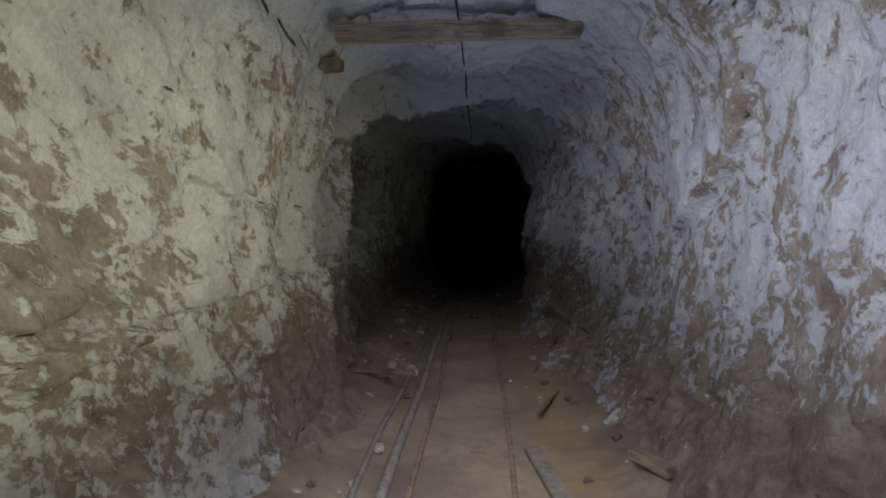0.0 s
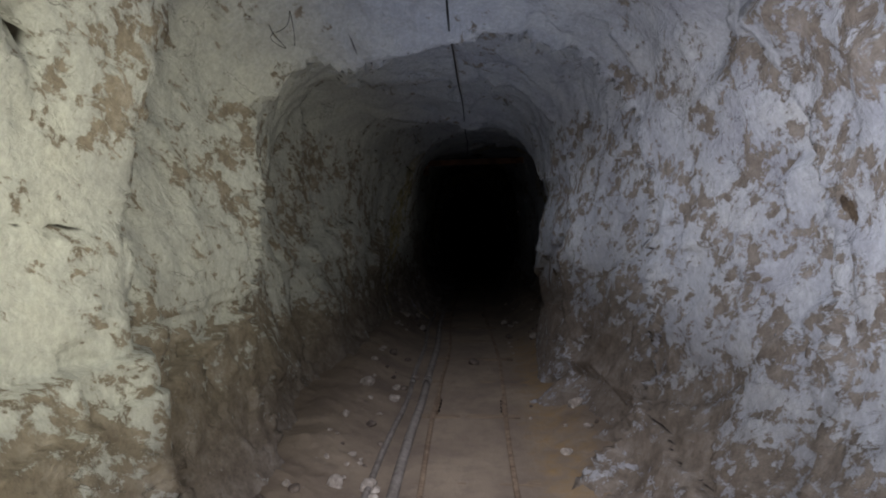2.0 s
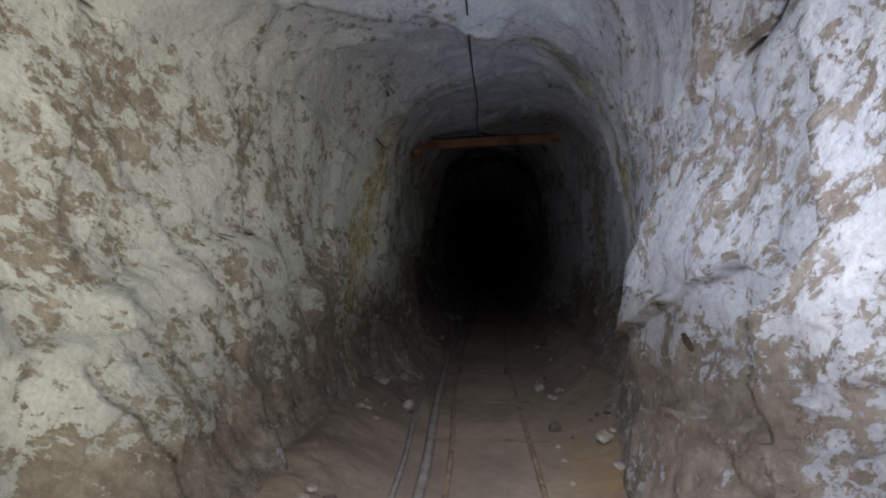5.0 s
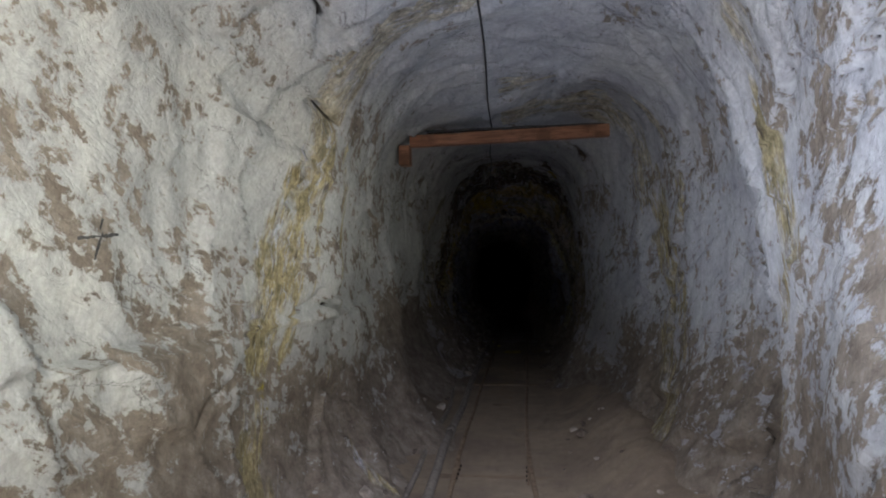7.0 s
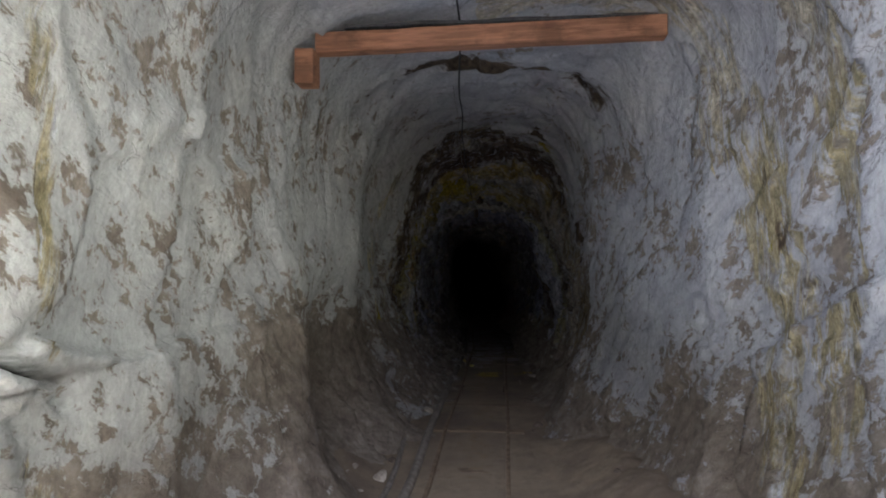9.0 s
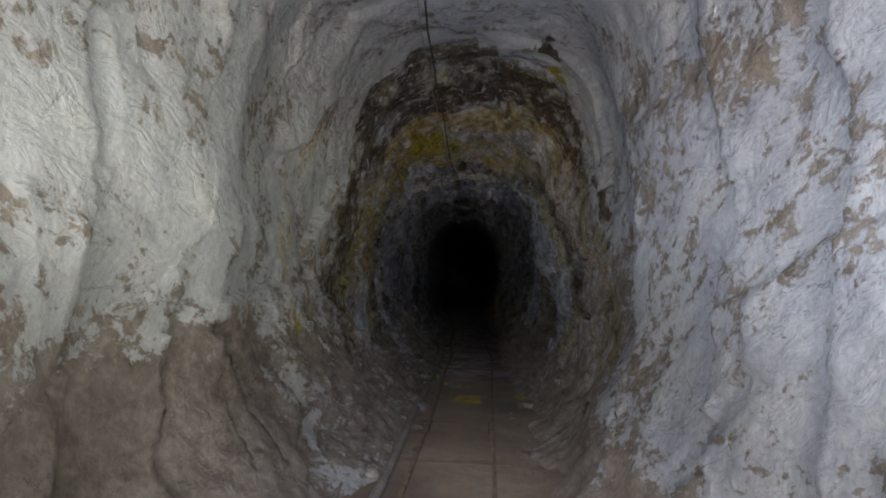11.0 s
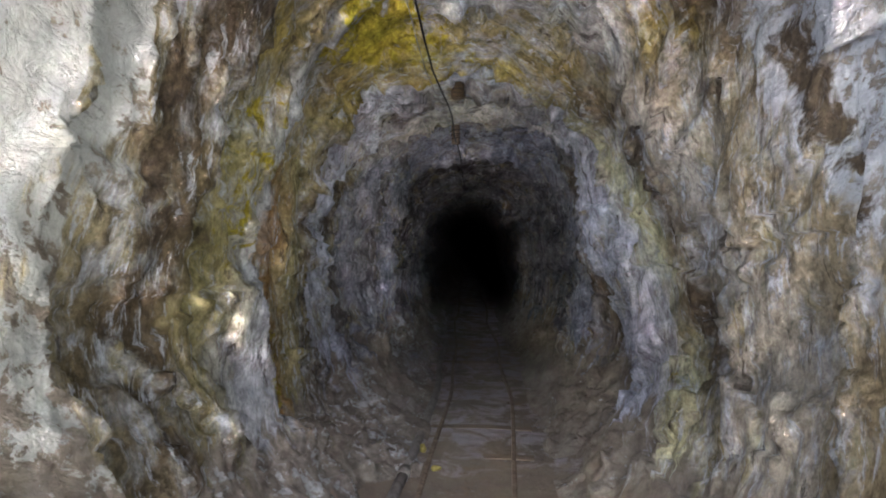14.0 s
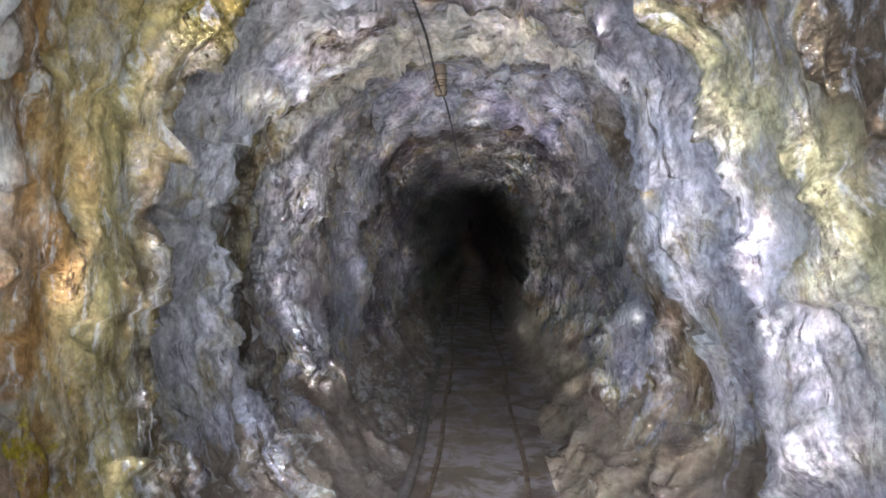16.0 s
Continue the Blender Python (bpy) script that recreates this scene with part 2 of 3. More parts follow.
def timber_material(name, dark, light, rough=0.75):
    m = Nodes(name)
    co = m.add("ShaderNodeTexCoord").outputs["Object"]
    grain = m.noise(m.mapped(co, (1.2, 14, 14)), 4, 8, 0.65, 0.6)
    stain = m.noise(co, 5, 5, 0.6)
    c = m.mix(m.step(grain, 0.3, 0.7), dark, light)
    c = m.mix(m.math("MULTIPLY", m.step(stain, 0.52, 0.68), 0.6), c, tuple(v * 0.35 for v in dark))
    return m.done(c, rough, m.bump(grain, 0.5, 0.006), 0, 0.3)


rock = rock_material()
dirt = dirt_material()
rail_steel = plain("rusty_rail_steel", (0.10, 0.070, 0.048), (0.22, 0.165, 0.115), 0.8, 0.0, 45)
pipe_steel = plain("dusty_grey_pipe", (0.12, 0.105, 0.09), (0.22, 0.198, 0.175), 0.75, 0.0, 30)
red_wood = timber_material("red_brown_timber", (0.15, 0.068, 0.037), (0.32, 0.155, 0.088))
old_wood = timber_material("old_dirty_timber", (0.10, 0.075, 0.055), (0.27, 0.21, 0.16), 0.9)
dark_wood = timber_material("dark_stained_timber", (0.03, 0.020, 0.012), (0.10, 0.06, 0.025), 0.85)
tie_wood = timber_material("buried_tie_timber", (0.12, 0.088, 0.06), (0.23, 0.172, 0.115), 0.9)
black_cable = plain("black_cable", (0.010, 0.010, 0.011), (0.022, 0.021, 0.021), 0.6, 0, 40)
grey_wire = plain("grey_wire", (0.10, 0.10, 0.10), (0.2, 0.19, 0.18), 0.5, 0.6, 40)
dark_iron = plain("dark_iron", (0.02, 0.016, 0.013), (0.06, 0.045, 0.035), 0.7, 0.4, 40)
black_paint = plain("black_paint", (0.03, 0.03, 0.03), (0.07, 0.068, 0.065), 0.8, 0, 60)
stone_grey = plain("pale_rubble", (0.20, 0.17, 0.14), (0.42, 0.38, 0.33), 0.9, 0, 25, bump=0.8)
stone_white = plain("white_stone", (0.52, 0.52, 0.53), (0.72, 0.72, 0.73), 0.8, 0, 25, bump=0.6)
stone_dark = plain("dark_rubble", (0.07, 0.055, 0.045), (0.17, 0.14, 0.115), 0.9, 0, 25, bump=0.8)
stone_gold = plain("sulphur_yellow_lump", (0.30, 0.24, 0.06), (0.52, 0.45, 0.14), 0.9, 0, 30, bump=0.8)

# ---- the drift: plan ----
START, NEAR, END = -9.0, 23.0, 120.0
LEFT = [(-2, 0.80), (2, 0.84), (3.4, 0.74), (4.3, 0.68), (4.7, 0.98), (6, 1.08), (7.2, 1.26), (7.8, 1.16), (9, 1.0), (11.5, 0.94), (12.3, 0.87), (13.2, 0.97),
        (14, 0.88), (14.8, 1.04), (16.3, 0.97), (17.4, 1.05), (18.5, 1.12), (19.2, 0.95), (21, 0.82), (24, 0.68), (120, 0.68)]
RIGHT = [(-2, 1.20), (4.4, 1.24), (5.8, 1.09), (7.3, 0.88), (8.3, 0.82), (9, 0.88), (9.8, 0.94), (10.1, 1.12), (12, 1.10), (12.6, 1.0), (14.6, 0.82),
         (15.2, 0.92), (16.5, 0.87), (18, 0.82), (20, 0.74), (24, 0.66), (120, 0.66)]
ROOF = [(-2, 2.32), (3.5, 2.34), (5.6, 2.30), (5.85, 2.48), (7.0, 2.38), (8.6, 2.28), (8.9, 2.42), (10, 2.36), (12.15, 2.37), (13.2, 2.42), (13.5, 2.52), (15.4, 2.52),
        (16.1, 2.50), (16.9, 2.28), (17.6, 2.16), (18.2, 2.10), (19, 2.05), (19.3, 2.08), (21, 1.9), (24, 1.74), (120, 1.74)]
LOW = [(-2, 1.32), (6, 1.26), (10, 1.27), (13, 1.28), (15.4, 1.27), (16.2, 1.26), (18, 1.25), (21, 1.25), (120, 1.22)]
BOXY = [(-2, 3.0), (8, 3.0), (11, 3.0), (12.2, 3.5), (13.5, 3.0), (16, 2.75), (19, 2.7), (120, 2.6)]
FOOT = [(-2, 3.0), (9, 2.9), (11, 2.7), (14, 2.5), (16.2, 2.3), (120, 2.3)]  # how square the section is below its middle
FLOOR = [(-2, 0.0), (8, 0.0), (13, -0.13), (120, -0.16)]
TRACK = [(-2, 0.18), (3.5, 0.18), (5, 0.165), (7, 0.12), (8, 0.10), (12.7, -0.10), (19, -0.10), (21, -0.2), (24, -0.42), (30, -0.75), (60, -2.55), (120, -6.15)]
CURVE = [(-2, 0), (17, 0), (20, -0.1), (24, -0.40), (30, -0.75), (60, -2.55), (120, -6.15)]
MID = 1.0


# bosses and hollows of the rock: place along the drift, bearing round it in degrees, their two spreads, how far the rock stands back
HOLLOWS_LEFT = [(4.0, 150, 0.45, 60, 0.17), (5.0, 128, 0.40, 22, 0.30), (5.72, 112, 0.22, 45, -0.20), (5.98, -142, 0.5, 20, -0.08), (7.0, 165, 0.6, 30, 0.10), (7.6, 134, 0.8, 22, 0.28), (7.75, -156, 0.5, 20, -0.14), (9.8, 115, 0.4, 22, -0.17),
                (10.4, 132, 0.45, 30, -0.22), (10.55, 172, 0.35, 24, -0.13), (11.2, 130, 0.6, 25, -0.10), (13.6, -162, 0.6, 35, 0.22), (14.3, 140, 0.6, 20, 0.08), (14.3, -167, 0.4, 20, 0.06), (16.3, -179, 0.6, 25, 0.11)]
HOLLOWS_RIGHT = [(6.9, -30, 0.5, 22, 0.17), (8.65, -19, 0.4, 25, -0.10), (9.3, 42, 0.7, 20, 0.11), (12.05, 64, 0.6, 18, 0.17), (14.98, -40, 0.4, 20, -0.14), (16.95, 41, 0.5, 24, -0.14), (17.4, 66, 0.3, 15, -0.12),
                 (17.9, 39, 0.6, 26, -0.16), (18.5, 19, 0.6, 26, -0.11), (18.2, -29, 0.5, 20, 0.15), (20.2, -17, 0.7, 25, 0.12)]


def hollows(y, ang):
    d = 0.0 * y
    for at, bearing, long, wide, deep in HOLLOWS_LEFT + HOLLOWS_RIGHT:
        turn = np.angle(np.exp(1j * (ang - radians(bearing))))
        d += deep * np.exp(-((y - at) / long) ** 2 - (turn / radians(wide)) ** 2)
    return d


def section(y, a):
    """A point of the drift's wall: y along it, a from 0 at the foot of the left wall over the roof to 1 at the foot of the right."""
    ang = math.pi * ((1.0 - a) * 1.8 - 0.4)
    c, s = np.cos(ang), np.sin(ang)
    n = np.where(s > 0, along(y, BOXY), along(y, FOOT))
    up = np.where(s > 0, along(y, ROOF) - MID, along(y, LOW))
    wide = np.where(c < 0, along(y, LEFT), along(y, RIGHT))
    r = (np.abs(c / wide) ** n + np.abs(s / up) ** n) ** (-1 / n)
    r = r + hollows(y, np.arctan2(r * s, r * c))
    return np.stack((along(y, CURVE) + r * c, y, MID + r * s), 1)


def bulge(v, c, w):
    return np.exp(-((v - c) / w) ** 2)


LIPS = [(-2, 0.0), (1.9, 0.05), (4.45, 0.10), (5.65, 0.20), (7.1, 0.06), (8.6, 0.04), (9.9, 0.10), (11.3, 0.05), (12.4, 0.06), (13.15, 0.07), (13.7, 0.09), (14.6, 0.07),
        (15.7, 0.12), (16.35, 0.12), (16.95, 0.12), (17.65, 0.18), (18.35, 0.14), (18.75, 0.12), (19.3, 0.18), (20.1, 0.16), (21, 0.15), (22, 0.12), (23.1, 0.12), (24.3, 0.12), (26, 0.1), (120, 0.0)]


def lips(y):
    """Shot rounds: the rock steps back behind each edge and creeps in again up to the next."""
    at = np.array([a for a, h in LIPS])
    high = np.array([h for a, h in LIPS])
    k = np.clip(np.searchsorted(at, y) - 1, 0, len(at) - 2)
    t = np.clip((y - at[k]) / (at[k + 1] - at[k]), 0, 1)
    return high[k] * smooth(0, 0.07, y - at[k]) * (1 - t) - 0.45 * high[k]


# long open joints: places along the drift with their bearing round it in degrees
JOINTS_LEFT = [((3.41, 126), (3.72, 129), (4.04, 135)), ((3.77, 173), (3.74, 190), (3.99, 217)), ((5.13, 187), (5.24, 202)), ((4.6, 195), (4.92, 210), (4.99, 221)), ((6.15, 144), (6.38, 149), (6.66, 153)),
               ((6.26, 173), (6.45, 184), (6.58, 196)), ((7.3, 130), (7.57, 134), (7.73, 137)), ((7.57, 185), (7.75, 203), (7.89, 223)), ((5.67, 158), (5.99, 158), (6.33, 162)), ((9.52, 112), (9.82, 116), (9.92, 119)),
               ((10.11, 128), (10.33, 126)), ((10.24, 134), (10.22, 146)), ((10.38, 176), (10.48, 170)), ((10.57, 174), (10.9, 185)), ((14.05, 185), (14.23, 196), (14.47, 221)), ((14.14, 204), (14.2, 218))]
JOINTS_RIGHT = [((6.71, 48), (7.03, 45), (7.49, 42)), ((6.89, -24), (6.92, -36)), ((8.94, 43), (8.39, 45)), ((8.37, 29), (8.75, 16)), ((10.33, -13), (10.45, -28), (10.62, -43)), ((8.9, 16), (8.6, -4), (8.91, -22)),
                ((14.65, -7), (14.75, -30), (14.87, -49)), ((15.2, 20), (15.0, -10), (15.3, -35))]


def joints(p, ang):
    """The open joints, and the slabs that stand proud on one side of them."""
    line, slab = 0.0 * ang, 0.0 * ang
    u = p[:, 1] + 0.05 * fbm(p, 6, 3, 110)
    bearing = np.degrees(ang)
    v = radians(1) * 1.12 * np.where(bearing < -90, bearing + 360, bearing) + 0.05 * fbm(p, 6, 3, 113)
    broken = smooth(-0.35, -0.1, fbm(p, 3.5, 2, 116))
    for chain in JOINTS_LEFT + JOINTS_RIGHT:
        for (y0, b0), (y1, b1) in zip(chain, chain[1:]):
            v0, v1 = radians(b0) * 1.12, radians(b1) * 1.12
            near = np.nonzero((u > min(y0, y1) - 0.4) & (u < max(y0, y1) + 0.4) & (np.abs(v - (v0 + v1) / 2) < abs(v1 - v0) / 2 + 0.4))[0]
            if not len(near):
                continue
            du, dv = y1 - y0, v1 - v0
            length = math.hypot(du, dv)
            eu, ev = u[near] - y0, v[near] - v0
            t = np.clip((eu * du + ev * dv) / length ** 2, 0, 1)
            gap = np.hypot(eu - t * du, ev - t * dv)
            line[near] = np.maximum(line[near], (1 - smooth(0.008, 0.022, gap)) * broken[near])
            ends = smooth(0, 0.15, t) * (1 - smooth(0.85, 1, t))
            beside = np.where((eu * dv - ev * du) * dv > 0, 1.0, 0.0)
            slab[near] = np.maximum(slab[near], beside * ends * np.exp(-gap / 0.12))
    return line, slab


def rough_wall(p):
    """How far the rock stands back, and the cracks in it."""
    lean = p + np.stack((0 * p[:, 0], 0.5 * (p[:, 2] - 1), 0 * p[:, 0]), 1) + 0.05 * np.stack((fbm(p, 3, 2, 40), fbm(p, 3, 2, 41), fbm(p, 3, 2, 42)), 1)
    around = np.arctan2(p[:, 2] - MID, p[:, 0] - along(p[:, 1], CURVE)) * 1.15
    flat = np.stack((around + 0.25 * lean[:, 1] + 0.07 * fbm(p, 3, 3, 43), 0.75 * lean[:, 1] + 0.07 * fbm(p, 3, 3, 44), 0 * around), 1)
    face, gap = blocks(flat, 1.35, 5, 0.7, True)
    face2, gap2 = blocks(lean * np.array((1, 1, 0.8)), 4.6, 11, 0.8)
    rugged = 0.55 + 0.85 * smooth(15, 17.0, p[:, 1]) + 0.4 * (1 - smooth(7, 10, p[:, 1]))
    d = 0.10 * fbm(p, 0.9, 3, 1) + (0.06 + 0.03 * (1 - smooth(8, 10, p[:, 1]))) * face + rugged * (0.038 * face2 + 0.026 * fbm(lean * np.array((1, 1.3, 0.7)), 4.2, 6, 3, 0.6))
    crusty = smooth(15.2, 16.4, p[:, 1])
    strata = p * np.array((0.8, 2.4, 0.8))
    d += crusty * (0.030 * (0.35 - np.abs(fbm(strata, 3.6, 4, 81))) + 0.022 * fbm(strata, 9.0, 4, 84, 0.6) - 0.05 * smooth(0.30, 0.55, fbm(strata, 5.5, 3, 88)))
    open_ = smooth(0.02, 0.15, fbm(p, 1.1, 2, 31)) * (1 - 0.5 * smooth(9, 11, p[:, 1]))
    crack = (1 - smooth(0.0, 0.02, gap)) * open_
    line, slab = joints(p, np.arctan2(p[:, 2] - MID, p[:, 0] - along(p[:, 1], CURVE)))
    d += 0.035 * slab + 0.05 * line
    crack = np.maximum(crack, line)
    around = p[:, 1] + 0.28 * fbm(p * np.array((1, 0.25, 1)), 1.3, 3, 50) + 0.05 * fbm(p, 7, 2, 51)
    return d + 0.035 * crack + lips(around), crack


def tints(p):
    """Where the limewash has gone, where minerals come through, and drill holes painted as dark spots."""
    x, y, z = p[:, 0], p[:, 1], p[:, 2]
    left = x < 0
    foot = 1 - smooth(0.35, 1.15, z + 0.25 * fbm(p, 1.2, 2, 60))
    early = 1 - smooth(8, 10.5, y)
    bare = 0.165 + (0.42 - 0.30 * left * (1 - smooth(3.1, 3.9, y))) * foot + 0.05 * early + 0.06 * bulge(y, 9, 1.6) * left
    bare -= 0.17 * smooth(1.9, 2.2, z)
    bare += 0.045 * smooth(10.8, 11.8, y)
    bare -= 0.22 * foot * left * smooth(14.5, 15.0, y)
    bare -= 0.13 * foot * (1 - left) * bulge(y, 6.0, 1.8)
    bare -= 0.36 * foot * smooth(0.15, 0.5, z) * (1 - left) * smooth(12.6, 13.4, y) * (1 - smooth(15.2, 15.7, y))
    bare += 0.12 * bulge(y, 2.2, 0.9) * bulge(z, 1.0, 0.5)
    bare += 0.45 * bulge(y, 13.7, 0.75) * left * (1 - smooth(0.65, 0.95, z + 0.1 * fbm(p, 2, 2, 66)))
    late = smooth(15.55, 16.05, y - np.where(left, 0.3, 0.7) * (np.minimum(z, 1.8) - 1.3) + 0.45 * smooth(1.8, 2.3, z) + 0.25 * fbm(p, 1.6, 3, 61))
    dip = np.where(left, 0.0, 0.6)
    vein = 0.02 + late * (0.30 + 0.55 * smooth(0.15, 0.7, z + 0.25 * fbm(p, 2.4, 3, 68)))
    bare = bare + 0.12 * late
    ragged, broken = fbm(p, 2.2, 4, 71), fbm(p, 3.1, 3, 75)
    for side, yc, lean, w, s in ((-1, 10.2, 0.05, 0.19, 0.85), (-1, 10.75, -0.3, 0.07, 0.6), (1, 9.75, -0.35, 0.14, 0.75), (1, 11.55, 0.0, 0.22, 0.74), (1, 11.95, 0.2, 0.30, 0.8),
                                 (-1, 15.1, 0.12, 0.16, 0.52), (1, 14.75, 0.1, 0.22, 0.5), (-1, 15.5, 0.3, 0.07, 0.5), (1, 15.4, 0.2, 0.25, 0.5)):
        here = bulge(y - lean * (z - 1.1) + 0.16 * ragged, yc, w * (1 + 0.6 * broken)) * s * (0.85 + 0.5 * broken)
        vein = np.maximum(vein, np.where((x < 0) == (side < 0), here, 0))
    gold = 0.0 * late
    for c, w, s in (((-0.55, 17.2, 2.2), (0.5, 0.55, 0.3), 0.8), ((0.55, 15.65, 2.4), (0.16, 0.22, 0.2), 0.75), ((0.8, 15.85, 2.0), (0.3, 0.18, 0.25), 0.65),
                    ((-1.0, 16.7, 1.5), (0.4, 0.35, 0.8), 0.58), ((-1.0, 17.1, 0.6), (0.4, 0.4, 0.5), 0.54), ((0.9, 17.7, 1.6), (0.4, 0.3, 0.5), 0.5), ((0.9, 16.9, 0.5), (0.4, 0.3, 0.4), 0.45),
                    ((0.0, 17.5, 2.1), (0.6, 0.22, 0.3), 0.52), ((-0.95, 10.2, 0.75), (0.3, 0.13, 0.6), 0.5), ((-1.05, 15.2, 0.75), (0.3, 0.24, 0.35), 0.47), ((1.05, 12.0, 1.3), (0.3, 0.12, 0.3), 0.5)):
        gold = np.maximum(gold, s * bulge(x, c[0], w[0]) * bulge(y - dip * (z - c[2]), c[1], w[1]) * bulge(z, c[2], w[2]))
    umber_and_holes = 0.17 * late
    # the first, small ones are dark spots painted in place of drill holes
    for c, w, s in (((-1.3, 7.16, 1.13), (0.4, 0.045, 0.045), 1.3), ((1.25, 4.39, 1.4), (0.4, 0.03, 0.05), 1.3), ((0.85, 7.9, 0.9), (0.3, 0.03, 0.04), 1.2),
                    ((-1.0, 16.05, 1.5), (0.4, 0.11, 0.6), 0.72), ((0.9, 15.95, 1.6), (0.3, 0.18, 0.7), 0.66), ((0.85, 16.75, 1.0), (0.35, 0.12, 0.6), 0.6), ((-1.0, 18.5, 1.2), (0.4, 0.16, 0.7), 0.66), ((0.35, 16.0, 2.45), (0.7, 0.32, 0.3), 0.8), ((0.45, 15.35, 2.45), (0.2, 0.2, 0.2), 0.7), ((0.0, 13.25, 2.4), (0.75, 0.17, 0.35), 0.85), ((0.6, 13.4, 2.2), (0.3, 0.3, 0.35), 0.7),
                    ((0.85, 15.5, 0.25), (0.3, 0.14, 0.16), 0.8), ((-1.0, 16.35, 1.2), (0.3, 0.12, 0.7), 0.6), ((0.9, 16.6, 1.9), (0.35, 0.25, 0.6), 0.55), ((0.62, 11.75, 2.25), (0.25, 0.3, 0.2), 0.62), ((1.05, 11.85, 1.2), (0.3, 0.2, 0.42), 0.6), ((-0.5, 13.3, 2.2), (0.35, 0.12, 0.3), 0.7), ((-1.05, 14.95, 0.8), (0.3, 0.12, 0.4), 0.5)):
        umber_and_holes = np.maximum(umber_and_holes, s * bulge(x, c[0], w[0]) * bulge(y - dip * (z - c[2]), c[1], w[1]) * bulge(z, c[2], w[2]))
    return bare, vein, gold, umber_and_holes


# the bands are darkened from about y 18.8 inwards
BANDS_LEFT = [(9, (0.34, 0.29, 0.17)), (13.5, (0.36, 0.31, 0.20)), (14.5, (0.44, 0.38, 0.26)), (15.5, (0.42, 0.36, 0.22)), (16.1, (0.10, 0.075, 0.05)), (16.5, (0.30, 0.26, 0.13)), (16.85, (0.50, 0.51, 0.55)), (17.15, (0.28, 0.17, 0.08)),
              (17.38, (0.33, 0.29, 0.16)), (17.6, (0.10, 0.08, 0.055)), (17.85, (0.34, 0.34, 0.40)), (18.2, (0.50, 0.52, 0.62)), (18.45, (0.09, 0.075, 0.06)), (18.8, (0.26, 0.26, 0.30)),
              (19.25, (0.09, 0.08, 0.07)), (19.7, (0.25, 0.255, 0.30)), (20.4, (0.10, 0.09, 0.085)), (21, (0.18, 0.18, 0.20)), (120, (0.16, 0.155, 0.155))]
BANDS_RIGHT = [(9, (0.31, 0.265, 0.16)), (13, (0.34, 0.29, 0.18)), (14.5, (0.40, 0.34, 0.22)), (16, (0.25, 0.20, 0.13)), (16.45, (0.38, 0.34, 0.29)), (16.85, (0.11, 0.085, 0.06)), (17.2, (0.44, 0.42, 0.27)), (17.55, (0.52, 0.52, 0.60)),
               (18.35, (0.46, 0.48, 0.58)), (18.75, (0.15, 0.12, 0.09)), (19.2, (0.27, 0.28, 0.35)), (20.2, (0.12, 0.12, 0.14)), (21, (0.18, 0.185, 0.21)), (120, (0.16, 0.155, 0.155))]
BANDS_ROOF = [(14, (0.42, 0.38, 0.30)), (15.7, (0.10, 0.08, 0.055)), (16.2, (0.08, 0.06, 0.045)), (16.5, (0.34, 0.26, 0.09)), (16.8, (0.36, 0.35, 0.34)), (17.1, (0.22, 0.18, 0.09)), (17.5, (0.36, 0.29, 0.10)),
              (17.8, (0.46, 0.47, 0.53)), (18.02, (0.16, 0.14, 0.12)), (18.12, (0.60, 0.57, 0.50)), (18.68, (0.58, 0.54, 0.47)), (18.82, (0.14, 0.11, 0.08)), (19.05, (0.38, 0.40, 0.50)), (19.9, (0.32, 0.34, 0.43)),
              (20.2, (0.08, 0.065, 0.055)), (20.8, (0.19, 0.185, 0.185)), (120, (0.16, 0.155, 0.155))]


def minerals(p):
    """The colour of the mineral bands, side by side along the drift, darkened deep inside."""
    x, z = p[:, 0], p[:, 2]
    y = p[:, 1] + 0.16 * fbm(p * np.array((1, 0.5, 1)), 1.7, 3, 90) + 0.15 * fbm(p * np.array((1, 1, 0.6)), 6, 5, 93) 
    dip = np.where(x < 0, 0.05, 0.6) * (z - 1.2)
    roof = smooth(1.72, 2.0, z + 0.12 * fbm(p, 4, 3, 96))[:, None]
    sides = []
    for table in (BANDS_LEFT, BANDS_RIGHT, BANDS_ROOF):
        sides.append(np.stack([along(y - (0.1 if table is BANDS_ROOF else dip), [(a, c[k]) for a, c in table]) for k in range(3)], 1))
    return np.where((x < 0)[:, None], sides[0], sides[1]) * (1 - roof) + sides[2] * roof


def mesh_from(name, verts, quads, shade=True):
    me = bpy.data.meshes.new(name)
    me.vertices.add(len(verts))
    me.vertices.foreach_set("co", np.ascontiguousarray(verts, dtype=np.float32).ravel())
    me.loops.add(len(quads) * 4)
    me.loops.foreach_set("vertex_index", np.ascontiguousarray(quads, dtype=np.int32).ravel())
    me.polygons.add(len(quads))
    me.polygons.foreach_set("loop_start", np.arange(0, len(quads) * 4, 4, dtype=np.int32))
    me.update(calc_edges=True)
    if shade:
        me.polygons.foreach_set("use_smooth", np.ones(len(quads), dtype=bool))
    return me


def grid_quads(ny, na, flip=False, base=0):
    k = np.arange(ny * na).reshape(ny, na) + base
    q = np.stack((k[:-1, :-1].ravel(), k[:-1, 1:].ravel(), k[1:, 1:].ravel(), k[1:, :-1].ravel()), 1)
    return q[:, ::-1] if flip else q


def paint(me, **values):
    for key, v in values.items():
        at = me.attributes.new(key, "FLOAT", "POINT")
        full = np.zeros(len(me.vertices), dtype=np.float32)
        full[: len(v)] = v
        at.data.foreach_set("value", full)


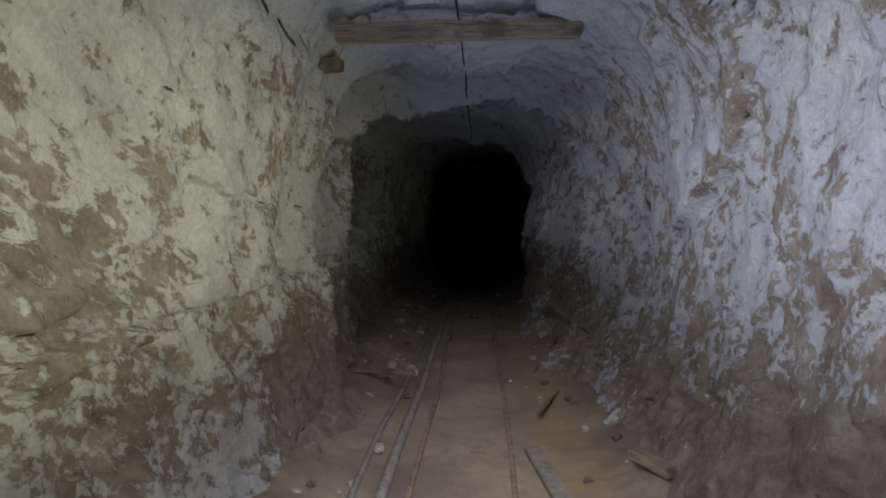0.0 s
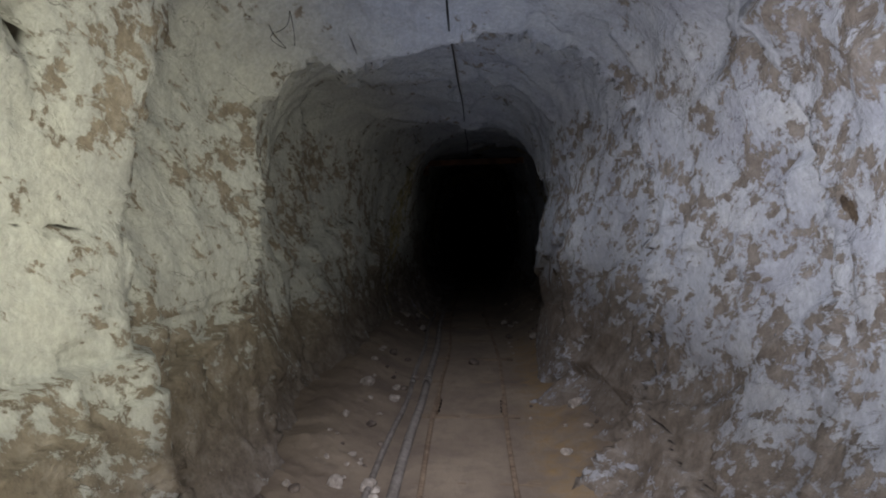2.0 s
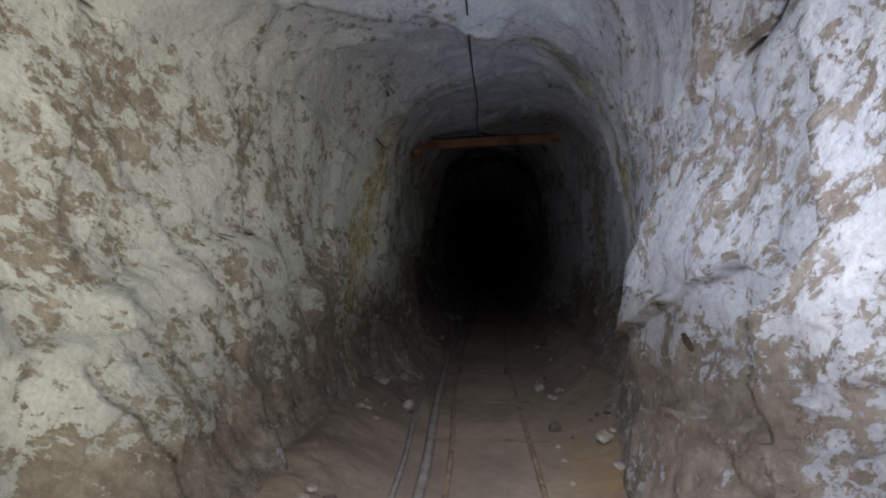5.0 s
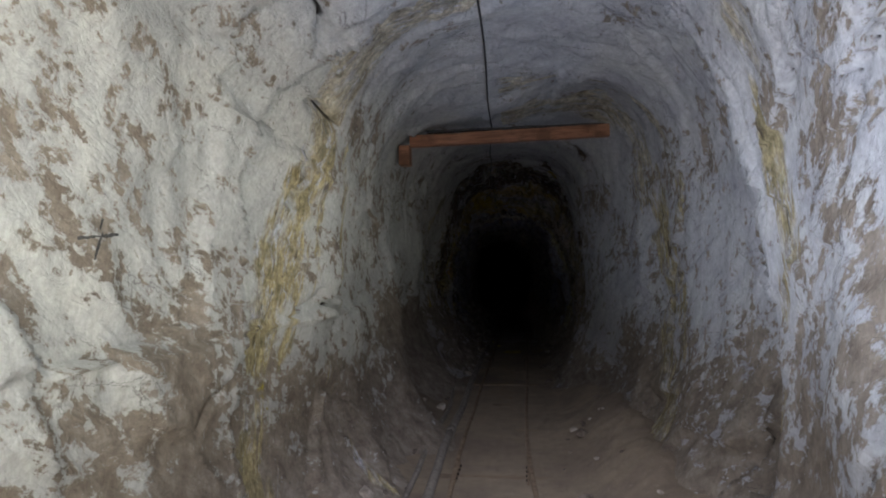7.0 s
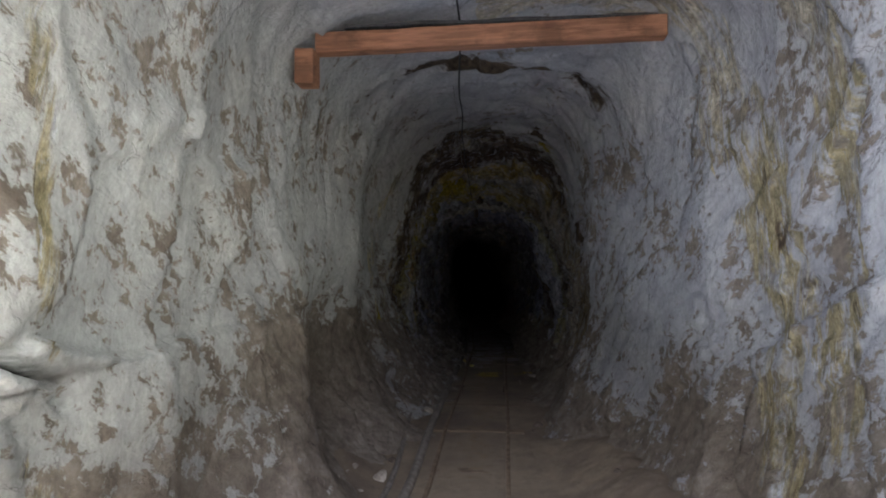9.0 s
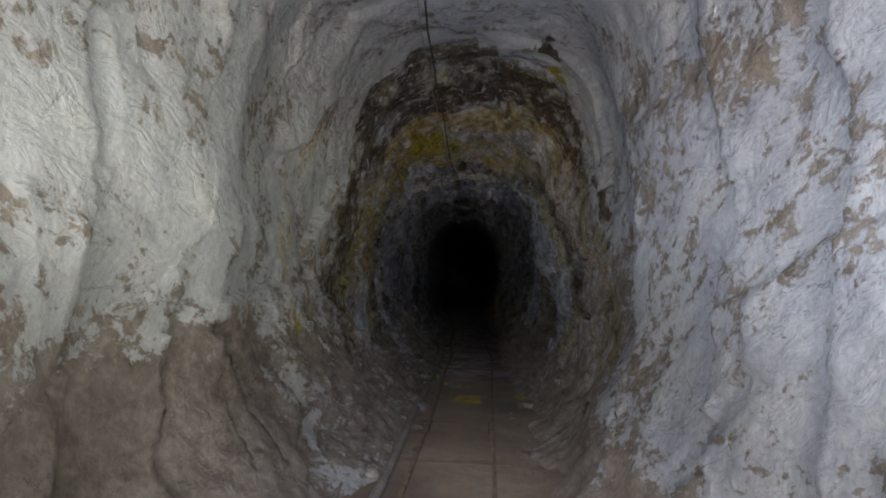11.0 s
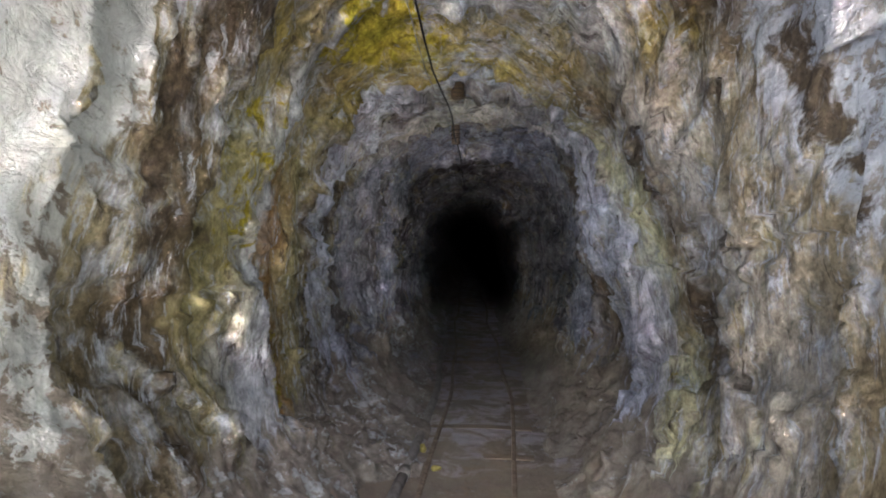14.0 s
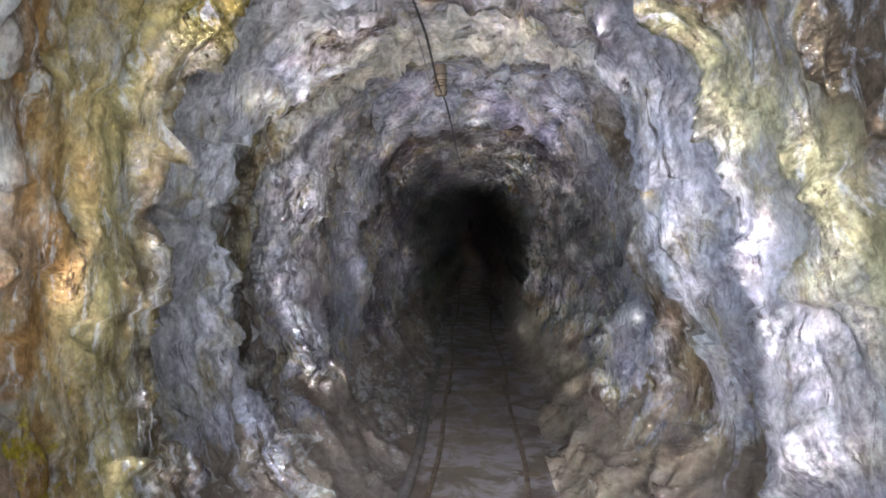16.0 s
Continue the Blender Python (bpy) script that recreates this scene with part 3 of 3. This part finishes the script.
def tint(me, p):
    at = me.attributes.new("mineral", "FLOAT_COLOR", "POINT")
    full = np.ones((len(me.vertices), 4), dtype=np.float32)
    full[: len(p), :3] = minerals(p)
    at.data.foreach_set("color", full.ravel())


def skin(y, a):
    """The rock's surface itself."""
    p = section(y, a)
    out = p - np.stack((along(y, CURVE), y, 0 * y + MID), 1)
    out /= np.linalg.norm(out, axis=1)[:, None]
    d, crack = rough_wall(p)
    return p + out * d[:, None], out, crack


def stations(step):
    """Places along the drift: close together where the walk goes, wide apart in the dark beyond."""
    return np.concatenate((np.linspace(START, -0.7, 50), np.arange(-0.5, 1.0, step * 1.5), np.arange(1.0, 15.2, step), np.arange(15.2, 20.0, step * 0.7), np.arange(20.0, NEAR, step), np.linspace(NEAR, END, 220)))


def shell(name, a0, a1, step, mat, label):
    """A stretch of the drift's skin with rock behind it."""
    rows = stations(step)
    ny = len(rows)
    na = max(4, int((a1 - a0) * 7.0 / step)) + 1
    yy, aa = np.meshgrid(rows, np.linspace(a0, a1, na), indexing="ij")
    inner, out, crack = skin(yy.ravel(), aa.ravel())
    quads = [grid_quads(ny, na)]
    my, ma = 80, 8
    y2, a2 = np.meshgrid(np.linspace(START, END, my), np.linspace(a0, a1, ma), indexing="ij")
    p2 = section(y2.ravel(), a2.ravel())
    o2 = p2 - np.stack((along(p2[:, 1], CURVE), p2[:, 1], 0 * p2[:, 1] + MID), 1)
    o2 /= np.linalg.norm(o2, axis=1)[:, None]
    outer = p2 + o2 * 0.65
    quads.append(grid_quads(my, ma, True, len(inner)))
    me = mesh_from(name, np.concatenate((inner, outer)), np.concatenate(quads))
    bare, vein, gold, umber_and_holes = tints(inner)
    paint(me, bare=bare, vein=vein, sulphur=gold, umber_and_holes=umber_and_holes, crack=crack)
    tint(me, inner)
    me.materials.append(mat)
    return tagged(new(name, me), label, "wall" if "wall" in name else "ceiling", kind="structure")


SKIN = 0.022
shell("wall_left", 0.0, 0.36, SKIN, rock, "limewashed rough rock wall with bare brown patches and cracks")
shell("wall_right", 0.64, 1.0, SKIN, rock, "limewashed rough rock wall with bare brown patches and yellow minerals")
shell("ceiling", 0.36, 0.64, SKIN, rock, "limewashed rough rock roof with brown and yellow minerals")


def end_wall(name, y, flip):
    """Rough rock that closes the drift."""
    n = 40
    xx, zz = np.meshgrid(np.linspace(-2.0, 2.0, n) + one(CURVE, y), np.linspace(-0.8, 3.2, n), indexing="ij")
    p = np.stack((xx.ravel(), np.full(n * n, float(y)), zz.ravel()), 1)
    p[:, 1] += (1 if flip else -1) * (0.08 + 0.1 * fbm(p, 1.5, 4, 77))
    back = p.copy()
    back[:, 1] = y + (-0.6 if flip else 0.6)
    me = mesh_from(name, np.concatenate((p, back)), np.concatenate((grid_quads(n, n, flip), grid_quads(n, n, not flip, n * n))))
    b, v, g, u = tints(p)
    paint(me, bare=b, vein=v, sulphur=g, umber_and_holes=u, crack=0 * b)
    tint(me, p)
    me.materials.append(rock)
    return tagged(new(name, me), "rough rock face that closes the drift", "wall", kind="structure")


end_wall("wall_back", START, True)
end_wall("wall_end", END, False)


# ---- floor ----
def ground(x, y):
    """The floor's height."""
    p = np.stack((x, y, 0 * x), 1)
    off = x - along(y, TRACK)
    side = smooth(0.36, 0.95, np.abs(off))
    left_heap = smooth(0.44, 0.95, np.abs(off)) * (0.05 + 0.12 * smooth(9, 14, y))
    z = along(y, FLOOR) + 0.06 * side + 0.10 * smooth(0.6, 1.0, np.abs(off)) * (0.25 + 0.75 * smooth(6, 10, y)) + left_heap * (1 - smooth(12, 15, y))
    z += (0.05 + 0.04 * fbm(p, 2.3, 4, 29)) * smooth(0.45, 0.9, np.abs(off)) * smooth(15.9, 17.3, y)
    z += (0.008 + 0.035 * side) * fbm(p, 3.5, 4, 21) + (0.004 + 0.022 * side) * np.abs(fbm(p, 14, 3, 22)) + 0.02 * fbm(p, 0.8, 2, 23)
    return z


step = 0.024
rows = stations(step)
ny, nx = len(rows), int(2.7 / step)
yy, xx = np.meshgrid(rows, np.linspace(-1.35, 1.35, nx), indexing="ij")
xx, yy = xx.ravel(), yy.ravel()
xx = xx + along(yy, CURVE)
p = np.stack((xx, yy, ground(xx, yy)), 1)
under = p[[0, nx - 1, -nx, -1]] * np.array((1, 1, 0)) - np.array((0, 0, 0.6))
me = mesh_from("floor", np.concatenate((p, under)), np.concatenate((grid_quads(ny, nx, True), np.array([[len(p), len(p) + 2, len(p) + 3, len(p) + 1]])[:, ::-1])))
off = xx - along(yy, TRACK)
paint(me, rust=0.55 * smooth(0.1, 0.5, off) * (1 - smooth(0.6, 1.0, off)) * (1 - smooth(9, 11, yy)) + 0.4 * bulge(off, 0.0, 0.25) * smooth(12, 14, yy),
      sulphur=0.88 * np.maximum(bulge(off, 0.02, 0.2) * bulge(yy, 17.2, 0.28), 0.75 * bulge(off, 0.45, 0.2) * bulge(yy, 17.3, 0.2)) + 0.35 * bulge(off, -0.4, 0.1) * bulge(yy, 18.3, 0.25) + 0.42 * smooth(0.75, 1.0, np.abs(off)) * bulge(yy, 17.0, 0.7),
      pale=0.15 + 0.45 * smooth(16.5, 18.5, yy) + 0.15 * smooth(0.5, 0.8, np.abs(off)) * smooth(15.5, 17, yy))
me.materials.append(dirt)
tagged(new("floor", me), "brown trodden dirt floor with rubble along the walls", "floor", kind="structure")


# ---- things ----
def part(name, bm, mat, parent=None, label=""):
    me = bpy.data.meshes.new(name)
    bm.normal_update()
    bm.to_mesh(me)
    bm.free()
    me.materials.append(mat)
    ob = new(name, me)
    if parent:
        ob.parent = parent
    if label:
        tagged(ob, label)
    return ob


def box(bm, x0, x1, y0, y1, z0, z1, bevel=0.006, wear=0.0, seed=0, cuts=0):
    r = bmesh.ops.create_cube(bm, size=1)
    vs = r["verts"]
    for v in vs:
        v.co = Vector(((x0 + x1) / 2 + v.co.x * (x1 - x0), (y0 + y1) / 2 + v.co.y * (y1 - y0), (z0 + z1) / 2 + v.co.z * (z1 - z0)))
    edges = list({e for v in vs for e in v.link_edges})
    if cuts:
        longest = max((x1 - x0, 0), (y1 - y0, 1), (z1 - z0, 2))[1]
        lines = [e for e in edges if abs((e.verts[0].co - e.verts[1].co)[longest]) > 1e-4]
        bmesh.ops.subdivide_edges(bm, edges=lines, cuts=cuts)
    if bevel:
        sharp = [e for e in bm.edges if len(e.link_faces) == 2 and e.calc_face_angle() > 0.5]
        bmesh.ops.bevel(bm, geom=sharp, offset=bevel, segments=2, affect="EDGES")
    if wear:
        for v in bm.verts:
            v.co += wear * noise.noise_vector(v.co * 7 + Vector((seed, 0, 0)))


def tube(bm, points, radius, sides=8):
    """A round bar along points."""
    points = [Vector(q) for q in points]
    rings = []
    for i, q in enumerate(points):
        d = (points[min(i + 1, len(points) - 1)] - points[max(i - 1, 0)]).normalized()
        u = d.cross(Vector((0, 0, 1)))
        u = u.normalized() if u.length > 1e-3 else Vector((1, 0, 0))
        w = u.cross(d).normalized()
        rings.append([bm.verts.new(q + radius * (math.cos(k * 2 * math.pi / sides) * u + math.sin(k * 2 * math.pi / sides) * w)) for k in range(sides)])
    for a, b in zip(rings, rings[1:]):
        for k in range(sides):
            f = bm.faces.new((a[k], a[(k + 1) % sides], b[(k + 1) % sides], b[k]))
            f.smooth = True
    bm.faces.new(rings[0][::-1])
    bm.faces.new(rings[-1])


def ground_at(x, y):
    return float(ground(np.array([float(x)]), np.array([float(y)]))[0])


def roof_at(x, y):
    """The roof's height over a place of the plan."""
    a = np.linspace(0.3, 0.7, 160)
    q = skin(np.full(160, float(y)), a)[0]
    return float(np.interp(x, q[:, 0], q[:, 2]))


GAUGE = 0.49


def rail(side):
    """A light rail with head, web and foot, following the track."""
    bm = bmesh.new()
    shape = [(-0.030, 0), (0.030, 0), (0.030, 0.007), (0.006, 0.012), (0.006, 0.038), (0.014, 0.043), (0.014, 0.056), (0.009, 0.060), (-0.009, 0.060), (-0.014, 0.056),
             (-0.014, 0.043), (-0.006, 0.038), (-0.006, 0.012), (-0.030, 0.007)]
    rings = []
    for y in np.arange(START + 0.1, 30, 0.15):
        x = one(TRACK, y) + side * GAUGE / 2 + 0.006 * math.sin(y * 1.7 + side)
        z = ground_at(x, y) - 0.030 + 0.005 * math.sin(y * 2.3 + side)
        rings.append([bm.verts.new((x + dx, y, z + dz)) for dx, dz in shape])
    n = len(shape)
    for a, b in zip(rings, rings[1:]):
        for k in range(n):
            bm.faces.new((a[k], a[(k + 1) % n], b[(k + 1) % n], b[k]))
    bm.faces.new(rings[0])
    bm.faces.new(rings[-1][::-1])
    bmesh.ops.recalc_face_normals(bm, faces=bm.faces)
    body = new("mine_rail")
    part("rail_bar", bm, rail_steel, body)
    tagged(body, "rusty narrow mine rail half sunk in dirt", "rail", "track rails")
    for y in np.arange(2.4, 22, 4.6):
        bm = bmesh.new()
        x, z = one(TRACK, y) + side * (GAUGE / 2 - 0.017), one(FLOOR, y)
        box(bm, x - 0.006, x + 0.006, y - 0.17, y + 0.17, z + 0.012, z + 0.040, 0.003)
        plate = part("fishplate", bm, rail_steel, body)
        for step in (-0.12, -0.04, 0.04, 0.12):
            bm = bmesh.new()
            tube(bm, [(x - side * 0.005, y + step, z + 0.026), (x - side * 0.016, y + step, z + 0.026)], 0.008, 6)
            part("bolt", bm, dark_iron, plate)
    return body


rail(-1)
rail(1)

TIES = [1.4, 2.25, 3.08, 3.95, 4.81, 5.80, 6.82, 7.69, 8.55, 9.5, 10.5, 11.6, 12.75, 13.7, 14.6, 15.5, 16.4, 17.3, 18.0, 18.55, 19.2, 20.0, 20.8, 21.6]
for i, y in enumerate(TIES):
    bm = bmesh.new()
    c = one(TRACK, y)
    half = 0.34 + 0.05 * random.random()
    box(bm, c - half, c + half, y - 0.05, y + 0.05, one(FLOOR, y) - 0.12, ground_at(c, y) - 0.006 + 0.010 * random.random(), 0.01, 0.008, i, 6)
    tagged(part("railway_tie", bm, tie_wood), "worn wooden tie sunk in the dirt under rails", "railway tie", "track ties")


def pipe_run(name, offset, radius, y0, y1, mat, label, wob):
    pts = []
    for y in np.arange(y0, y1, 0.25):
        x = one(TRACK, y) + offset(y) + wob * math.sin(y * 1.1) + 0.4 * wob * math.sin(y * 2.9)
        pts.append((x, y, ground_at(x, y) + radius * 0.9))
    body = tagged(new(name), label, "pipe")
    joints = [0, *range(6, len(pts) - 1, 20), len(pts) - 1]
    for a, b in zip(joints, joints[1:]):
        bm = bmesh.new()
        tube(bm, pts[a:b + 1], radius, 12)
        part("pipe_length", bm, mat, body)
    for q in pts[6::20]:
        bm = bmesh.new()
        tube(bm, [(q[0], q[1] - 0.05, q[2]), (q[0], q[1] + 0.05, q[2])], radius * 1.25, 12)
        part("pipe_coupling", bm, mat, body)


pipe_run("water_pipe", lambda y: -0.37, 0.030, START + 0.1, 22.0, pipe_steel, "dull grey steel pipe lying beside the rail", 0.010)
pipe_run("air_line", lambda y: -0.50 - 0.13 * float(smooth(13, 16.5, np.array(y))), 0.018, START + 0.1, 18.2, pipe_steel, "thin grey pipe lying along the dirt floor", 0.02)


# ---- roof beams ----
def beam(y, x0, x1, z, height, depth, mat, label, tilt, seed):
    bm = bmesh.new()
    box(bm, x0, x1, -depth / 2, depth / 2, 0, height, 0.003, 0.004, seed, 12)
    b = part("roof_beam", bm, mat)
    b.matrix_world = pose(0, y, z, 0, -tilt, 0)
    return tagged(b, label, "beam")


beam(3.49, -0.44, 0.70, 2.165, 0.08, 0.08, old_wood, "grey dirty timber beam wedged under the rock roof", 0.6, 1)
bm = bmesh.new()
box(bm, -0.62, -0.50, 3.80, 3.90, 2.10, 2.17, 0.008, 0.01, 3)
tagged(part("timber_wedge", bm, old_wood), "dark broken wooden wedge beside the roof beam", "wedge")
red = beam(12.12, -0.67, 0.77, 2.14, 0.085, 0.07, red_wood, "red-brown sawn timber beam under the rock roof", 0.9, 5)
bm = bmesh.new()
box(bm, -0.745, -0.665, 12.04, 12.14, 1.99, 2.135, 0.003, 0.003, 7)
tagged(part("timber_block", bm, red_wood), "short brown wooden block under a beam end", "wood block")
# thin black strip along the top of the red beam
bm = bmesh.new()
box(bm, -0.55, 0.74, 12.085, 12.155, 2.232, 2.246, 0.004, 0.006, 9, 14)
tagged(part("beam_top_strip", bm, black_paint), "thin black strip over the red beam", "board")

# ---- cable and wires under the roof ----
CABLE = [(0.16, 0.0), (0.14, 3.3), (0.12, 4.8), (0.09, 5.7), (0.07, 7.0), (0.006, 10.0), (-0.06, 11.9), (-0.15, 13.5), (-0.22, 14.8), (-0.26, 15.8), (-0.26, 17.3), (-0.235, 17.9), (-0.29, 19.1), (-0.36, 21.5)]


def cable_line(shift, drop, y0, y1):
    table = [(y, x) for x, y in CABLE]
    pts = []
    for y in np.arange(y0, y1, 0.3):
        x = one(table, y) + shift
        sag = 0.02 * math.sin((y % 2.4) / 2.4 * math.pi)
        high = one([(-2, 2.27), (15.8, 2.26), (17.3, 2.0), (18, 1.96), (19.1, 1.94), (22, 1.75)], y) - sag - drop
        pts.append((x, y, min(high, roof_at(x, y) - 0.015)))
    return pts


bm = bmesh.new()
tube(bm, cable_line(0, 0, -1.4, 22), 0.0045, 6)
tagged(part("power_cable", bm, black_cable), "thin black cable strung under the rock roof", "cable")
bm = bmesh.new()
tube(bm, cable_line(-0.03, 0.01, 13.0, 19.2), 0.0022, 6)
tagged(part("thin_wire", bm, grey_wire), "thin grey wire strung beside the cable", "wire")


def loop_wire(name, centre, radius, turns, seed, mat, label):
    rnd = random.Random(seed)
    knots = [Vector((centre[0] + radius * rnd.uniform(-1, 1), centre[1] + 0.05 * rnd.uniform(-1, 1), centre[2] + 1.2 * radius * rnd.uniform(-1, 0.9))) for k in range(turns * 4)]
    pts = []
    for p0, p1, p2 in zip(knots, knots[1:], knots[2:]):
        for t in (0, 0.25, 0.5, 0.75):
            pts.append(((p0 + p1) / 2).lerp(p1, t).lerp(p1.lerp((p1 + p2) / 2, t), t))
    bm = bmesh.new()
    tube(bm, pts, 0.0014, 5)
    return tagged(part(name, bm, mat), label, "wire")


loop_wire("wire_coil", (-0.52, 5.0, 2.13), 0.09, 2, 1, black_cable, "loose tangle of thin wire hanging from the roof")
loop_wire("wire_coil", (-0.70, 10.1, 2.12), 0.07, 2, 4, black_cable, "loose tangle of thin wire hanging on the wall")


def plug(x, y, z0, z1, r, mat, label, wire):
    bm = bmesh.new()
    tube(bm, [(x, y, z1), (x, y, (z0 + z1) / 2), (x + 0.004, y, z0)], r, 10)
    if not wire:
        return tagged(part("roof_plug", bm, mat), label, "wooden plug")
    body = tagged(new("roof_plug"), label, "wooden plug")
    part("peg", bm, mat, body)
    if wire:
        bm = bmesh.new()
        pts = [(x + (r + 0.004) * math.cos(k * 0.5), y + (r + 0.004) * math.sin(k * 0.5), z0 + 0.02 + 0.0025 * k) for k in range(40)]
        tube(bm, pts, 0.0025, 5)
        part("binding_wire", bm, dark_iron, body, "thin dark binding wire")
    return body


plug(-0.20, 18.0, 2.03, 2.40, 0.042, dark_wood, "dark rust-stained wooden plug hanging from the roof", False)
plug(-0.30, 19.15, 1.925, 2.3, 0.034, old_wood, "pale wooden plug in the roof with wires tied round", True)
loop_wire("wire_tuft", (-0.22, 19.2, 2.02), 0.05, 4, 9, dark_iron, "tuft of dark loose wire ends at the plug")


# ---- painted cross on the wall ----
def wall_strip(y0, z0, y1, z1, width, left=True):
    """A stroke of paint that hugs the wall."""
    a = np.linspace(0.12, 0.45, 500) if left else np.linspace(0.98, 0.55, 500)
    bm = bmesh.new()
    rows = []
    for t in np.linspace(0, 1, 24):
        y, z = y0 + (y1 - y0) * t, z0 + (z1 - z0) * t
        q, out, _ = skin(np.full(500, y), a)
        row = []
        w = width * (0.75 + 0.25 * math.sin(9 * t + y0 * 7))
        for s in (-0.5, 0.5):
            if abs(z1 - z0) > abs(y1 - y0):
                q2, o2, _ = skin(np.full(500, y + s * w), a)
                k = int(np.argmin(np.abs(q2[:, 2] - z)))
            else:
                q2, o2 = q, out
                k = int(np.argmin(np.abs(q2[:, 2] - (z + s * w))))
            row.append(bm.verts.new(q2[k] - o2[k] * 0.006))
        rows.append(row)
    for r, s in zip(rows, rows[1:]):
        bm.faces.new((r[0], r[1], s[1], s[0]))
    return bm


mark = new("painted_cross")
tagged(mark, "small black cross painted on the limewashed wall", "painted mark")
part("stroke", wall_strip(9.21, 1.43, 9.19, 1.31, 0.011), black_paint, mark)
part("stroke", wall_strip(9.12, 1.37, 9.28, 1.385, 0.010), black_paint, mark)


# ---- loose things on the floor ----
def board_on(name, x0, y0, x1, y1, width, thick, lift, mat, label):
    bm = bmesh.new()
    d = math.hypot(x1 - x0, y1 - y0)
    box(bm, 0, d, -width / 2, width / 2, 0, thick, 0.006, 0.006, x0 * 9, 6)
    ob = part(name, bm, mat)
    z0, z1 = ground_at(x0, y0), ground_at(x1, y1)
    ob.matrix_world = pose(x0, y0, max(z0, z1) + lift, 0, 0, math.degrees(math.atan2(y1 - y0, x1 - x0)))
    return tagged(ob, label, "board")


board_on("loose_board", 0.70, 3.05, 0.545, 3.98, 0.085, 0.035, 0.0, pipe_steel, "grey weathered board lying beside the rail")
board_on("loose_board", 1.12, 3.28, 1.0, 3.52, 0.08, 0.05, 0.02, old_wood, "dark broken board end at the wall foot")
board_on("loose_stick", 0.62, 4.55, 0.80, 5.05, 0.03, 0.02, 0.0, tie_wood, "dark splintered stick lying on the dirt")
board_on("loose_stick", -0.75, 5.1, -0.25, 5.05, 0.06, 0.03, 0.0, old_wood, "weathered wooden lath lying under the pipes")


def stone(x, y, size, mat, seed, label):
    bm = bmesh.new()
    bmesh.ops.create_icosphere(bm, subdivisions=2, radius=1)
    rnd = random.Random(seed)
    sx, sy, sz = size * (0.8 + 0.5 * rnd.random()), size * (0.7 + 0.5 * rnd.random()), size * (0.45 + 0.35 * rnd.random())
    cuts = [(Vector((rnd.gauss(0, 1), rnd.gauss(0, 1), rnd.gauss(0, 1))).normalized(), 0.55 + 0.3 * rnd.random()) for _ in range(9)]
    for v in bm.verts:
        for n, d in cuts:
            over = v.co.dot(n) - d
            if over > 0:
                v.co -= n * over
        v.co = Vector((v.co.x * sx, v.co.y * sy, v.co.z * sz)) * 0.5
    ob = part("stone", bm, mat)
    ob.matrix_world = pose(x, y, ground_at(x, y) + sz * 0.22, rnd.uniform(-15, 15), rnd.uniform(-15, 15), rnd.uniform(0, 360))
    return tagged(ob, label, "stone", "rubble stones")


stone(0.47, 5.48, 0.035, stone_white, 3, "small white stone beside the rail")
stone(0.10, 8.35, 0.11, stone_dark, 5, "dark broken stone lying between the rails")
stone(-0.86, 4.42, 0.14, stone_white, 8, "white block of rock fallen from the wall")
stone(-0.62, 12.6, 0.05, stone_white, 11, "small white stone beside the rail")
stone(-0.50, 18.3, 0.12, stone_gold, 14, "crumbly yellow mineral lump at the pipe end")
stone(-0.42, 18.05, 0.09, stone_gold, 15, "crumbly yellow mineral lump on the floor")
stone(-0.30, 17.75, 0.07, stone_gold, 16, "crumbly yellow mineral lump beside the rail")
rnd = random.Random(44)
for k in range(280):
    y = rnd.uniform(2.5, 20.5)
    side = -1 if rnd.random() < 0.62 else 1
    x = one(TRACK, y) + side * rnd.uniform(0.40, 0.85) - (0.06 if side < 0 else 0)
    size = 0.03 + 0.10 * rnd.random() ** 2.2
    mat = stone_grey if rnd.random() < 0.6 else stone_dark
    stone(x, y, size, mat, 100 + k, "grey-brown broken rock on the dirt floor" if mat is stone_grey else "dark brown broken rock on the dirt floor")
